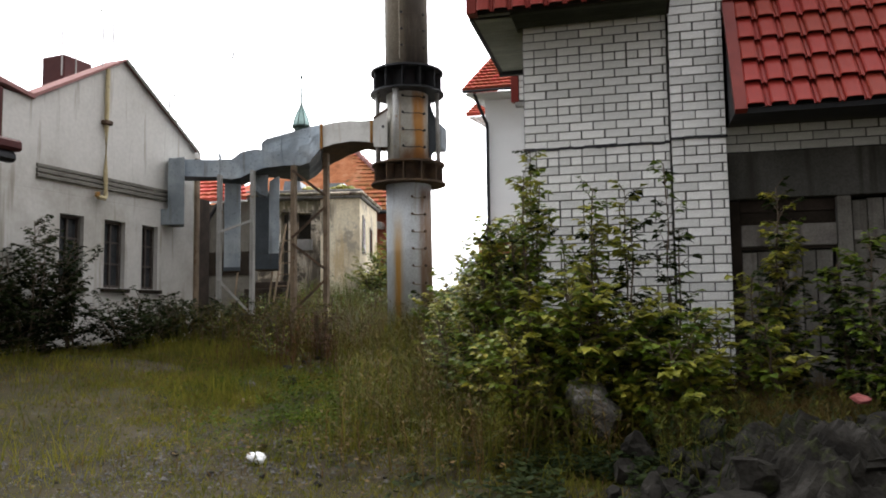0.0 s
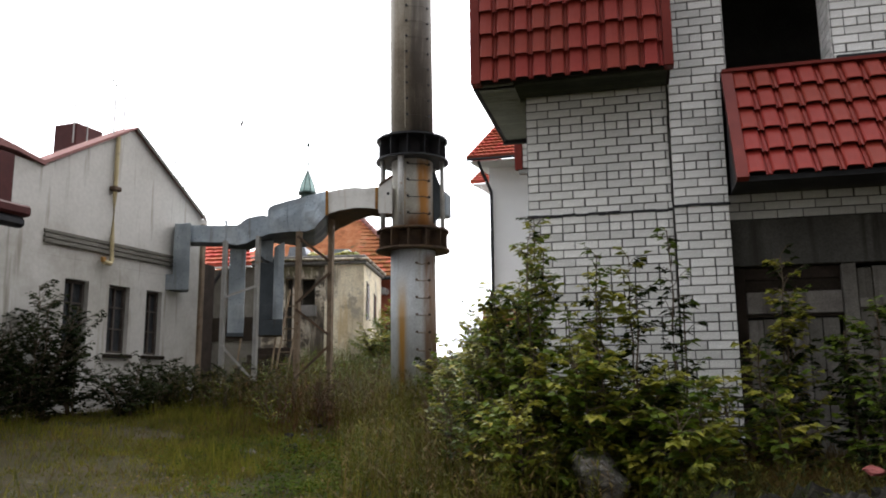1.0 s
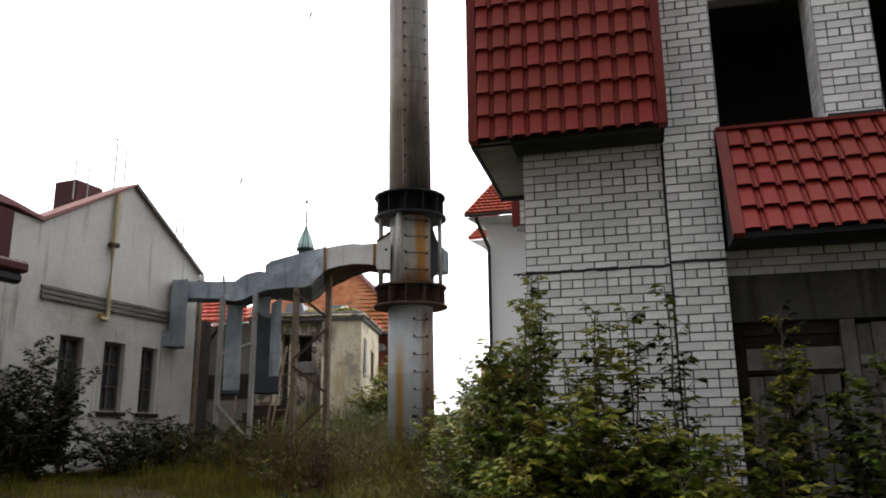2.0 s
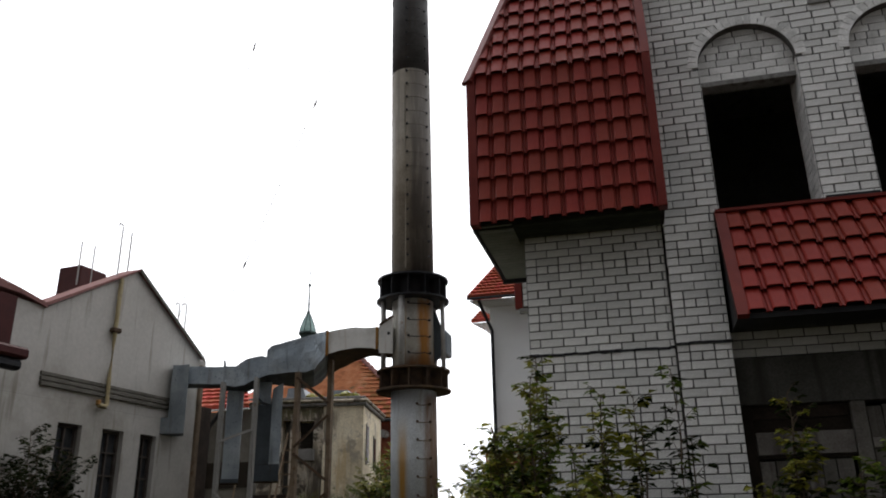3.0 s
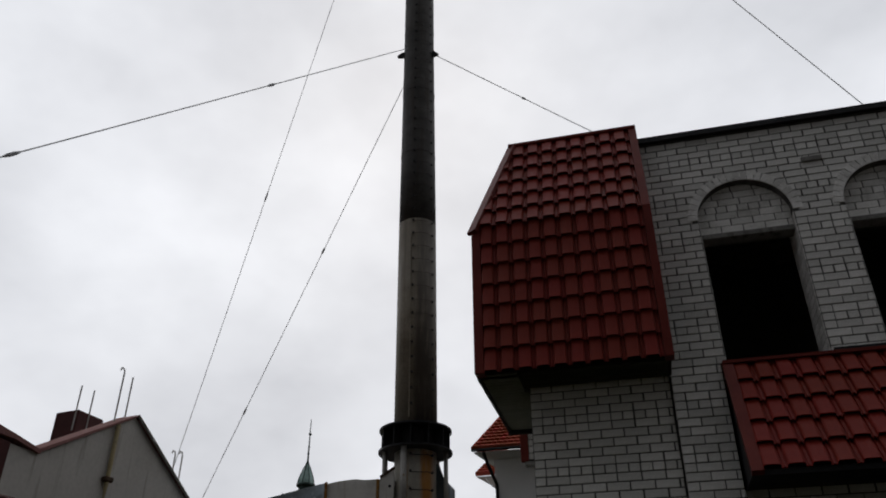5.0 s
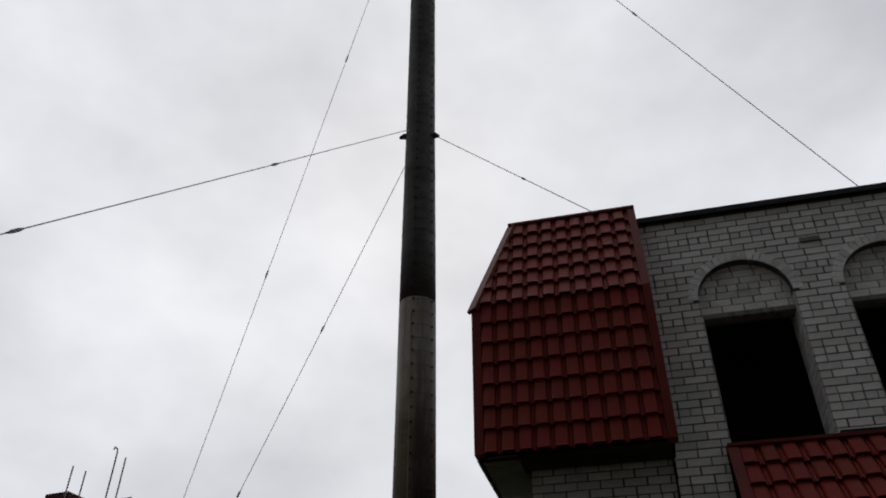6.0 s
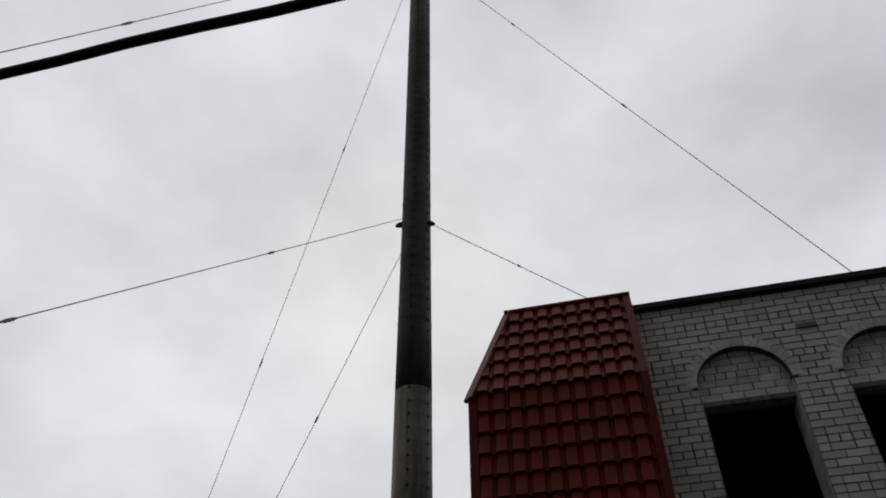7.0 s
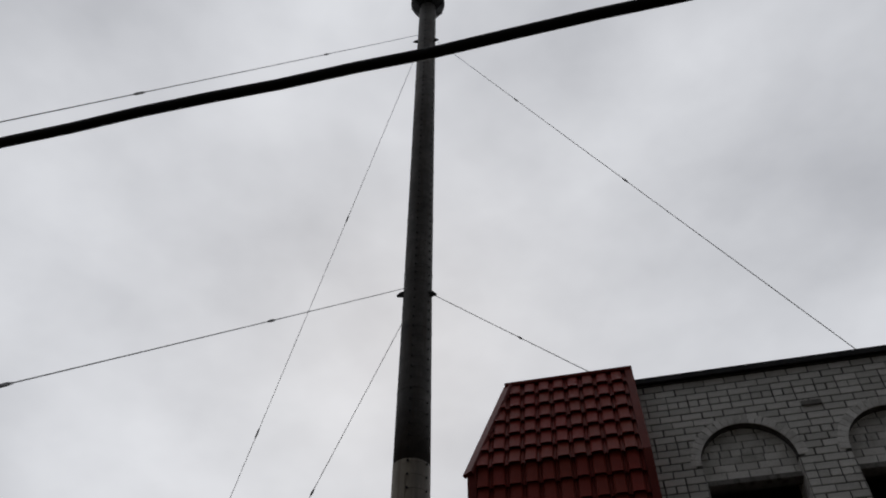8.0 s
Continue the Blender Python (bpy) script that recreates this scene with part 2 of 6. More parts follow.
M_BARK = material("shrub_bark", [(0.07, 0.05, 0.035), (0.14, 0.11, 0.08)], 12, 0.9, 0, 0.3, 80)
M_LEAF = leafy("green_leaf", (0.050, 0.090, 0.007), (0.155, 0.205, 0.018), 0.35, 0.5, 0.3)
M_LEAFY = leafy("yellow_green_leaf", (0.15, 0.165, 0.016), (0.31, 0.29, 0.04), 0.35, 0.5, 0.3)
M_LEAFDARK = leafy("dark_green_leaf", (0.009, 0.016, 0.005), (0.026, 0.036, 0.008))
M_GRASS = leafy("green_grass", (0.048, 0.057, 0.008), (0.165, 0.152, 0.022), 0.5)
M_OLIVE = leafy("dull_olive_weed", (0.030, 0.036, 0.005), (0.100, 0.098, 0.014), 0.35)
M_CLOVER = leafy("lush_low_clover", (0.020, 0.038, 0.003), (0.055, 0.080, 0.006), 0.3, 0.9, 0.03)
M_DRY = leafy("dry_weed", (0.055, 0.038, 0.012), (0.145, 0.098, 0.032), 0.25)
M_SOIL = material("dark_soil", [(0.012, 0.010, 0.005), (0.024, 0.021, 0.008), (0.035, 0.027, 0.015), (0.046, 0.038, 0.026)], 1.5, 0.97, 0, 0.8, 22, spots=((0.060, 0.054, 0.044), 0.60, 3.5))
M_STONE = material("broken_concrete", [(0.005, 0.0045, 0.004), (0.018, 0.016, 0.013), (0.045, 0.041, 0.036)], 2.2, 0.95, 0, 0.6, 30, spots=((0.03, 0.034, 0.014), 0.58, 4.0))
M_STONEPALE = material("pale_crumbling_concrete", [(0.026, 0.022, 0.018), (0.10, 0.09, 0.08), (0.19, 0.175, 0.16)], 13, 0.95, 0, 1.0, 40, spots=((0.04, 0.05, 0.02), 0.53, 9.0))
M_DARKCONC = material("dark_beam_concrete", [(0.06, 0.058, 0.052), (0.125, 0.12, 0.11)], 1.6, 0.93, 0, 0.3, 45, streak=((0.045, 0.042, 0.036), 0.52))
M_GRAVEL = material("grey_gravel", [(0.04, 0.037, 0.033), (0.11, 0.103, 0.095)], 4, 0.9, 0, 0.2, 60, island=0.45)
M_ROOFOLD = material("faded_red_sheet_roof", [(0.20, 0.095, 0.085), (0.30, 0.165, 0.152)], 1.2, 0.85, 0, 0.05, 30)
# darker tone that colours shade into the mouldings and the passage wall
M_DARKENED = material("darkened_trim_and_render", [(0.09, 0.083, 0.07), (0.18, 0.168, 0.145)], 2.5, 0.95, 0, 0.15, 40)
M_MAROON = material("dark_maroon_sheet", [(0.045, 0.012, 0.011), (0.075, 0.02, 0.018)], 3, 0.7, 0, 0.05, 60)
M_DOCK = leafy("brown_dock", (0.05, 0.024, 0.010), (0.12, 0.062, 0.026), 0.15)
M_PAPER = material("white_litter", [(0.45, 0.45, 0.45), (0.58, 0.58, 0.57)], 6, 0.7, 0, 0.2, 40)
M_REDPLASTIC = material("faded_red_plastic", [(0.15, 0.035, 0.032), (0.21, 0.055, 0.048)], 5, 0.6, 0, 0.1, 40)


# ---- mesh helpers ----
def mesh_object(name, bm, mat, parent=None, label="", smooth=False):
    data = bpy.data.meshes.new(name)
    bmesh.ops.recalc_face_normals(bm, faces=bm.faces)
    bm.to_mesh(data)
    bm.free()
    data.materials.append(mat)
    if smooth:
        for p in data.polygons:
            p.use_smooth = True
    ob = new(name, data)
    if parent:
        ob.parent, ob.matrix_parent_inverse = parent, parent.matrix_basis.inverted()
    if label:
        tagged(ob, label)
    return ob


def part(name, bm, mat, parent, label="", smooth=False):
    return mesh_object(name, bm, mat, parent, label, smooth)


def box(bm, x0, x1, y0, y1, z0, z1, bevel=0.0):
    r = bmesh.ops.create_cube(bm, size=1)
    for v in r["verts"]:
        v.co = Vector(((x0 + x1) / 2 + v.co.x * (x1 - x0), (y0 + y1) / 2 + v.co.y * (y1 - y0), (z0 + z1) / 2 + v.co.z * (z1 - z0)))
    if bevel:
        es = list({e for v in r["verts"] for e in v.link_edges})
        bmesh.ops.bevel(bm, geom=es, offset=bevel, segments=1, affect="EDGES")
    return bm


def boxed(*a, bevel=0.0):
    return box(bmesh.new(), *a, bevel=bevel)


def bar(bm, a, b, w, d=None, sides=0):
    """A straight bar from a to b: square of w by d, or round with that many sides and radius w."""
    a, b = Vector(a), Vector(b)
    way = b - a
    q = way.to_track_quat("Z", "Y").to_matrix().to_4x4()
    m = Matrix.Translation((a + b) / 2) @ q
    if sides:
        bmesh.ops.create_cone(bm, cap_ends=True, segments=sides, radius1=w, radius2=w, depth=way.length, matrix=m)
    else:
        bmesh.ops.create_cube(bm, size=1, matrix=m @ Matrix.Diagonal((w, d or w, way.length, 1)))
    return bm


def rod(bm, pts, r, sides=8):
    """A round rod along points."""
    pts = [Vector(p) for p in pts]
    rings = []
    for i, p in enumerate(pts):
        way = (pts[min(i + 1, len(pts) - 1)] - pts[max(i - 1, 0)]).normalized()
        q = way.to_track_quat("Z", "Y").to_matrix()
        rr = r[i] if isinstance(r, (list, tuple)) else r
        rings.append([bm.verts.new(p + q @ Vector((math.cos(2 * math.pi * k / sides) * rr, math.sin(2 * math.pi * k / sides) * rr, 0))) for k in range(sides)])
    for a, b in zip(rings, rings[1:]):
        for k in range(sides):
            bm.faces.new((a[k], a[(k + 1) % sides], b[(k + 1) % sides], b[k]))
    bm.faces.new(rings[0][::-1])
    bm.faces.new(rings[-1])
    return bm


def prism(bm, outline, y0, y1, m=None):
    """An outline in x and z, given depth from y0 to y1."""
    a = [bm.verts.new((x, y0, z)) for x, z in outline]
    b = [bm.verts.new((x, y1, z)) for x, z in outline]
    bm.faces.new(a)
    bm.faces.new(b[::-1])
    k = len(a)
    for i in range(k):
        bm.faces.new((a[i], b[i], b[(i + 1) % k], a[(i + 1) % k]))
    if m:
        bmesh.ops.transform(bm, matrix=m, verts=a + b)
    return bm


def lathe(bm, profile, cx, cy, sides=40, lean=0.0):
    rings = []
    for r, z in profile:
        rings.append([bm.verts.new((cx + r * math.cos(2 * math.pi * k / sides) + lean * (z - 1), cy + r * math.sin(2 * math.pi * k / sides), z)) for k in range(sides)])
    for a, b in zip(rings, rings[1:]):
        for k in range(sides):
            bm.faces.new((a[k], a[(k + 1) % sides], b[(k + 1) % sides], b[k]))
    bm.faces.new(rings[0][::-1])
    bm.faces.new(rings[-1])
    return bm


def empty(name, label, category, at=(0, 0, 0), group="", kind=""):
    ob = new(name)
    ob.location = at
    return tagged(ob, label, category, group, kind)


def ground_z(x, y):
    """The yard climbs gently away from the camera and towards the grey building."""
    s = 0.085 * min(max(y - 1.0, 0.0), 14.0) + 0.17 * min(max(y - 15.0, 0.0), 7.0)
    s += 0.32 * min(max((-x - 5.5) / 3.5, 0.0), 1.0) * min(max((16.0 - y) / 5.0, 0.0), 1.0) * min(max((y - 3.0) / 4.0, 0.0), 1.0)
    return s + 0.05 * noise.noise(Vector((x * 0.5, y * 0.5, 0))) + 0.02 * noise.noise(Vector((x * 1.7, y * 1.7, 3)))


# ---- ground ----
def build_ground():
    xs = sorted({-900, -300, -120, -60, 60, 120, 300, 900, *np.arange(-36, 36.1, 0.6).round(2).tolist()})
    ys = sorted({-900, -300, -100, -40, 80, 140, 300, 900, *np.arange(-14, 44.1, 0.6).round(2).tolist()})
    bm = bmesh.new()
    grid = [[bm.verts.new((x, y, ground_z(x, y))) for x in xs] for y in ys]
    for a, b in zip(grid, grid[1:]):
        for i in range(len(xs) - 1):
            bm.faces.new((a[i], a[i + 1], b[i + 1], b[i]))
    return tagged(mesh_object("ground", bm, M_SOIL, smooth=True), "uneven dark yard soil with stones and thin grass", "ground", kind="structure")


build_ground()

# ---- white brick building ----
COURSE, STEP, BR_D = 0.0985, 0.260, 0.12
W_FRONT, W_BACK = 8.80, 8.90          # the pier and upper wall; the set-back wall under the bay
WIN = [(1.05, 2.16), (2.75, 3.86), (4.45, 5.56)]
SILL, SPRING, CROWN, TOP = 5.03, 6.93, 7.45, 8.22
brick_meshes = {}


def brick_mesh(length, depth=0.06, height=0.085):
    key = (round(length, 2), depth, height)
    if key not in brick_meshes:
        bm = boxed(-key[0] / 2, key[0] / 2, 0, depth, -height / 2, height / 2)
        bmesh.ops.bevel(bm, geom=[e for e in bm.edges if all(v.co.y < 0.001 for v in e.verts)], offset=0.004, segments=1, affect="EDGES")
        data = bpy.data.meshes.new("brick")
        bm.to_mesh(data)
        bm.free()
        data.materials.append(M_BRICK)
        brick_meshes[key] = data
    return brick_meshes[key]


def lay_brick(parent, x, y, z, length, turn=0.0, rng=random):
    ob = new("brick", brick_mesh(length))
    ob.parent = parent
    ob.matrix_basis = Matrix.Translation((x, y + rng.uniform(-0.002, 0.003), z)) @ Euler((0, turn + rng.uniform(-0.006, 0.006), rng.uniform(-0.006, 0.006))).to_matrix().to_4x4()
    return ob


def joined_bricks(parent, places):
    bm = bmesh.new()
    for x, y, z, length in places:
        box(bm, x - length / 2, x + length / 2, y, y + 0.05, z - 0.044, z + 0.044)
    ob = part("bricks", bm, M_BRICKS, parent)
    tagged(ob, "white silicate bricks laid in courses", kind="stuff")


def courses(spans, z0, z1, header_at=0):
    """Places of bricks: spans(z) gives the stretches of x to fill at that height. Every sixth course is of headers."""
    out, k, z = [], 0, z0
    rng = random.Random(4)
    while z + 0.09 < z1 + 0.05:
        for a, b in spans(z + 0.045):
            header = (k + header_at) % 6 == 0
            step = STEP / 2 if header else STEP
            x = a + (0.0 if header else (-STEP / 2 if k % 2 else 0.0))
            while x < b - 0.02:
                lo, hi = max(x, a), min(x + step, b)
                if hi - lo > 0.035:
                    out.append(((lo + hi) / 2, z + 0.045, hi - lo - rng.uniform(0.011, 0.018)))
                x += step
        k, z = k + 1, z + COURSE
    return out


def ragged_band(x0, x1, y, z, seed):
    """A thin felt joint whose edge droops and breaks unevenly."""
    rng, bm, x = random.Random(seed), bmesh.new(), x0
    while x < x1 - 0.01:
        e = min(x1, x + rng.uniform(0.05, 0.16))
        box(bm, x, e, y - rng.uniform(0, 0.012), y + 0.02, z - rng.uniform(0.010, 0.026), z + rng.uniform(0.006, 0.018))
        x = e
    return bm


def back_wall():
    w = mesh_object("wall_under_bay", boxed(-1.20, 0.415, W_BACK + 0.009, W_BACK + 0.40, 0.2, 5.90), M_MORTAR)
    tagged(w, "white silicate brick wall with dark joints under the red bay", "wall", kind="structure")
    for x, z, n in courses(lambda z: [(-1.20, 0.41)], 0.575, 5.46, 2):
        lay_brick(w, x, W_BACK, z, n)
    # the side of the building runs back from its corner
    s = mesh_object("wall_side", boxed(-1.19, -0.80, W_BACK + 0.405, 16.0, 0.2, 4.99), M_BRICKS)
    tagged(s, "plain side wall of white brick running back from the corner", "wall", kind="structure")
    band = mesh_object("trim_band", ragged_band(-1.21, 0.405, W_BACK - 0.004, 3.535, 5), M_BLACKSTEEL)
    tagged(band, "thin dark joint band across the brick wall", "band", kind="structure")


def pier():
    w = mesh_object("wall_pier", boxed(0.43, 0.985, W_FRONT + 0.009, W_FRONT + 0.5, 0.2, SILL - 0.002), M_MORTAR)
    tagged(w, "tall white brick pier beside the garage recess", "pier", kind="structure")
    for x, z, n in courses(lambda z: [(0.42, 0.995)], SILL - 45 * COURSE, SILL - 0.04, 2):
        lay_brick(w, x, W_FRONT, z, n)
    band = mesh_object("trim_band", ragged_band(0.412, 1.0, W_FRONT - 0.006, 3.547, 6), M_BLACKSTEEL)
    tagged(band, "thin dark joint band across the brick pier", "band", kind="structure")


def arc_z(x, xc, a, rise):
    u = (x - xc) / a
    return SPRING + rise * math.sqrt(max(0.0, 1 - u * u))


def upper_wall():
    bm = bmesh.new()
    y0, y1, left, right = W_FRONT + 0.009, W_FRONT + 0.52, 0.43, 6.6
    edges = [left] + [v for w in WIN for v in w] + [right]
    for i in range(0, len(edges), 2):
        box(bm, edges[i], edges[i + 1], y0, y1, SILL if i == 0 else 3.7, TOP)
    for a, b in WIN:
        box(bm, a, b, y0, y1, 3.7, SILL - 0.02)
        xc, h = (a + b) / 2, (b - a) / 2
        arc = [(xc - h * math.cos(math.pi * k / 24), arc_z(xc - h * math.cos(math.pi * k / 24), xc, h, CROWN - SPRING)) for k in range(25)]
        prism(bm, arc + [(b, TOP), (a, TOP)], y0, y1)
    w = mesh_object("wall_upper", bm, M_MORTAR)
    tagged(w, "white brick upper wall with arched window openings", "wall", kind="structure")

    def spans(z):
        out, x = [], 0.43
        for a, b in WIN:
            if z < SILL:
                continue
            xc, h = (a + b) / 2, (b - a) / 2
            ring_h, ring_r = h + 0.06, CROWN - SPRING + 0.06
            if z < SPRING:
                lo, hi = a, b
            elif z < SPRING + ring_r:
                u = math.sqrt(1 - ((z - SPRING) / ring_r) ** 2) * ring_h
                lo, hi = xc - u, xc + u
            else:
                continue
            out.append((x, lo))
            x = hi
        out.append((x, 6.55))
        return out

    placed = courses(spans, SILL, TOP - 0.02, 2)
    placed.sort(key=lambda p: p[0])
    for x, z, n in placed[:290]:
        lay_brick(w, x, W_FRONT, z, n)
    joined_bricks(w, [(x, W_FRONT, z, n) for x, z, n in placed[290:]])
    # rings of headers over the arches, brick infill under them, toothed jambs
    for i, (a, b) in enumerate(WIN):
        xc, h = (a + b) / 2, (b - a) / 2 + 0.062
        rise = CROWN - SPRING + 0.062
        ring, bm = [], bmesh.new()
        steps = 23
        for k in range(steps):
            t = math.pi * (k + 0.5) / steps
            x, z = xc - h * math.cos(t), SPRING + rise * math.sin(t)
            nx, nz = math.cos(t) * -rise, math.sin(t) * h
            turn = math.atan2(nx, nz)
            m = Matrix.Translation((x, W_FRONT - 0.006, z)) @ Euler((0, turn, 0)).to_matrix().to_4x4()
            c = boxed(-0.0365, 0.0365, 0, 0.06, -0.06, 0.06)
            bmesh.ops.transform(c, matrix=m, verts=c.verts)
            tmp = bpy.data.meshes.new("tmp")
            c.to_mesh(tmp)
            c.free()
            bm.from_mesh(tmp)
            bpy.data.meshes.remove(tmp)
        part("arch_ring", bm, M_BRICKS, w, "ring of header bricks over the arched window")
        xc, h = (a + b) / 2, (b - a) / 2
        arc = [(xc - h * math.cos(math.pi * k / 20), arc_z(xc - h * math.cos(math.pi * k / 20), xc, h, CROWN - SPRING) - 0.002) for k in range(21)]
        t = part("arch_infill", prism(bmesh.new(), [(a + 0.002, 6.77)] + arc + [(b - 0.002, 6.77)], W_FRONT + 0.132, W_FRONT + 0.30), M_MORTAR, w, "recessed brick infill under the arch")

        part("lintel", boxed(a + 0.003, b - 0.003, W_FRONT + 0.10, W_FRONT + 0.30, 6.705, 6.772, bevel=0.006), M_CONCRETE, w, "thin concrete lintel under the arch")

        def in_arch(z):
            if z < SPRING:
                return [(a + 0.005, b - 0.005)]
            u = 1 - (max(0.0, z - 0.06 - SPRING) / (CROWN - SPRING)) ** 2
            return [(xc - h * math.sqrt(u) - 0.03, xc + h * math.sqrt(u) + 0.03)] if u > 0.02 else []
        joined_bricks(t, [(x, W_FRONT + 0.12, z, n) for x, z, n in courses(in_arch, 6.78, CROWN, 3)])
        bm = bmesh.new()
        z, k = SILL, 0
        while z < SPRING - 0.05:
            for y0, y1 in (((0.002, 0.115), (0.127, 0.375), (0.387, 0.51)) if k % 2 else ((0.002, 0.245), (0.257, 0.505))):
                box(bm, b - 0.008, b + 0.04, W_FRONT + 0.015 + y0, W_FRONT + 0.01 + y1, z + 0.005, z + 0.093)
                box(bm, a - 0.04, a + 0.008, W_FRONT + 0.015 + y0, W_FRONT + 0.01 + y1, z + 0.005, z + 0.093)
            z, k = z + COURSE, k + 1
        part("jamb_bricks", bm, M_BRICKS, w, "toothed brick jambs of the opening")
        part("window_sill", boxed(a + 0.01, b - 0.01, W_FRONT - 0.03, W_FRONT + 0.45, SILL - 0.018, SILL + 0.012, bevel=0.005), M_CONCRETE, w, "thin cement sill")
    # a missing brick above, and the dark eave board
    part("wall_vent", boxed(2.40, 2.64, W_FRONT - 0.03, W_FRONT + 0.03, 7.575, 7.645, bevel=0.006), M_CONCRETE, w, "small grey block set in the wall")
    eave = empty("roof_edge", "dark metal roof edge along the brick wall top", "roof edge", kind="structure")
    part("fascia", boxed(0.40, 6.7, W_FRONT - 0.06, W_FRONT + 0.6, TOP + 0.002, TOP + 0.055, bevel=0.008), M_BLACKSTEEL, eave)
    part("drip_edge", boxed(0.40, 6.7, W_FRONT - 0.085, W_FRONT - 0.063, TOP - 0.03, TOP + 0.05), M_BLACKSTEEL, eave)
    part("roof_bump", boxed(2.28, 3.0, W_FRONT - 0.02, W_FRONT + 0.5, TOP + 0.057, TOP + 0.09), M_TRIM, eave, "red metal flashing on the roof edge")


def shell():
    """Floors, roof and inner walls, so that the openings look into a dark bare room."""
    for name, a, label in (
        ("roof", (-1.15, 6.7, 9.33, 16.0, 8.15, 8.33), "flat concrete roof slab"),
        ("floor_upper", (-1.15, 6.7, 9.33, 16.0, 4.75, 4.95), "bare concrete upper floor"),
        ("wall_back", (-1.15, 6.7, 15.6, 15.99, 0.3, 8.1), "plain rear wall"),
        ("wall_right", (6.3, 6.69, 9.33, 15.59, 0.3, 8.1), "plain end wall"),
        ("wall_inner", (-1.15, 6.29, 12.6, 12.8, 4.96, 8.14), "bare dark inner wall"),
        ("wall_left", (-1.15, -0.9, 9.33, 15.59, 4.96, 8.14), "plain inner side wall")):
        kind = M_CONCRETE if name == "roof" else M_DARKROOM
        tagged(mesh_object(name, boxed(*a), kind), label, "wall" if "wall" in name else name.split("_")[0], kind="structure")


# added walls out of view; they hold sky light off the facades
for name, a, label in (("wall_behind", (-16, 12, -9.4, -9.0, -0.5, 8.0), "unseen added wall that blocks sky light from behind"), ("wall_yard_side", (11.6, 12.0, -8.9, 8.0, -0.5, 7.0), "unseen added wall that blocks sky light from the side")):
    tagged(mesh_object(name, boxed(*a), M_CONCRETE), label, "wall", kind="structure")

back_wall()
pier()
upper_wall()
shell()


# ---- metal tiles ----
def tile_bm(w, h):
    """One pressed tile of thin sheet: a broad raised pan, a narrow groove with a small bead, an open lapped front edge. Local x across, z up the slope, -y outwards."""
    bm = bmesh.new()
    prof = [(0.0, 0.0), (0.035, -0.030), (0.10, -0.040), (0.38, -0.044), (0.66, -0.040), (0.725, -0.030), (0.76, 0.0), (0.82, 0.002), (0.85, -0.012), (0.91, -0.012), (0.94, 0.002), (1.0, 0.0)]
    rows = []
    for z, out in ((0.0, -0.014), (0.0, -0.026), (h * 0.06, -0.022), (h * 1.06, 0.026)):
        rows.append([bm.verts.new((u * w, y + out, z - (0.016 if y > -0.02 and z == 0 else 0.0))) for u, y in prof])
    for a, b in zip(rows, rows[1:]):
        for i in range(len(prof) - 1):
            bm.faces.new((a[i], a[i + 1], b[i + 1], b[i]))
    return bm


def tile_field(parent, origin, along, up, width, height, cols, rows, mat, cuts=()):
    """Tiles over a slope; cuts are planes (point, outward normal) beyond which tiles are trimmed."""
    along, up = Vector(along).normalized(), Vector(up).normalized()
    out = along.cross(up)
    basis = Matrix((along, -out, up)).transposed().to_4x4()
    w, h = width / cols, height / rows
    data = bpy.data.meshes.new("roof_tile")
    bm = tile_bm(w, h)
    bm.to_mesh(data)
    bm.free()
    data.materials.append(mat)
    for r in range(rows):
        for c in range(cols):
            at = Vector(origin) + along * (c * w) + up * (r * h)
            m = Matrix.Translation(at) @ basis @ Euler((random.uniform(-0.005, 0.005), random.uniform(-0.003, 0.003), 0)).to_matrix().to_4x4()
            corners = [m @ Vector(p) for p in ((0, 0, 0), (w, 0, 0), (0, 0, h), (w, 0, h))]
            use, drop = data, False
            for p, n in cuts:
                side = [(q - Vector(p)).dot(Vector(n)) for q in corners]
                if min(side) > -0.01:
                    drop = True
                elif max(side) > 0.0:
                    bm = tile_bm(w, h)
                    inv = m.inverted()
                    bmesh.ops.bisect_plane(bm, geom=bm.verts[:] + bm.edges[:] + bm.faces[:], plane_co=inv @ Vector(p), plane_no=inv.to_3x3() @ Vector(n), clear_outer=True)
                    use = bpy.data.meshes.new("roof_tile")
                    bm.to_mesh(use)
                    bm.free()
                    use.materials.append(mat)
            if drop or not use.polygons:
                continue
            ob = new("roof_tile", use)
            ob.parent, ob.matrix_parent_inverse = parent, parent.matrix_basis.inverted()
            ob.matrix_basis = m


# ---- the red bay ----
BX0, BX1, BY, BZ0, BZ1, BZ2 = -1.70, 0.46, 8.20, 4.94, 6.86, 8.50
TX0, TY = -1.23, 8.80


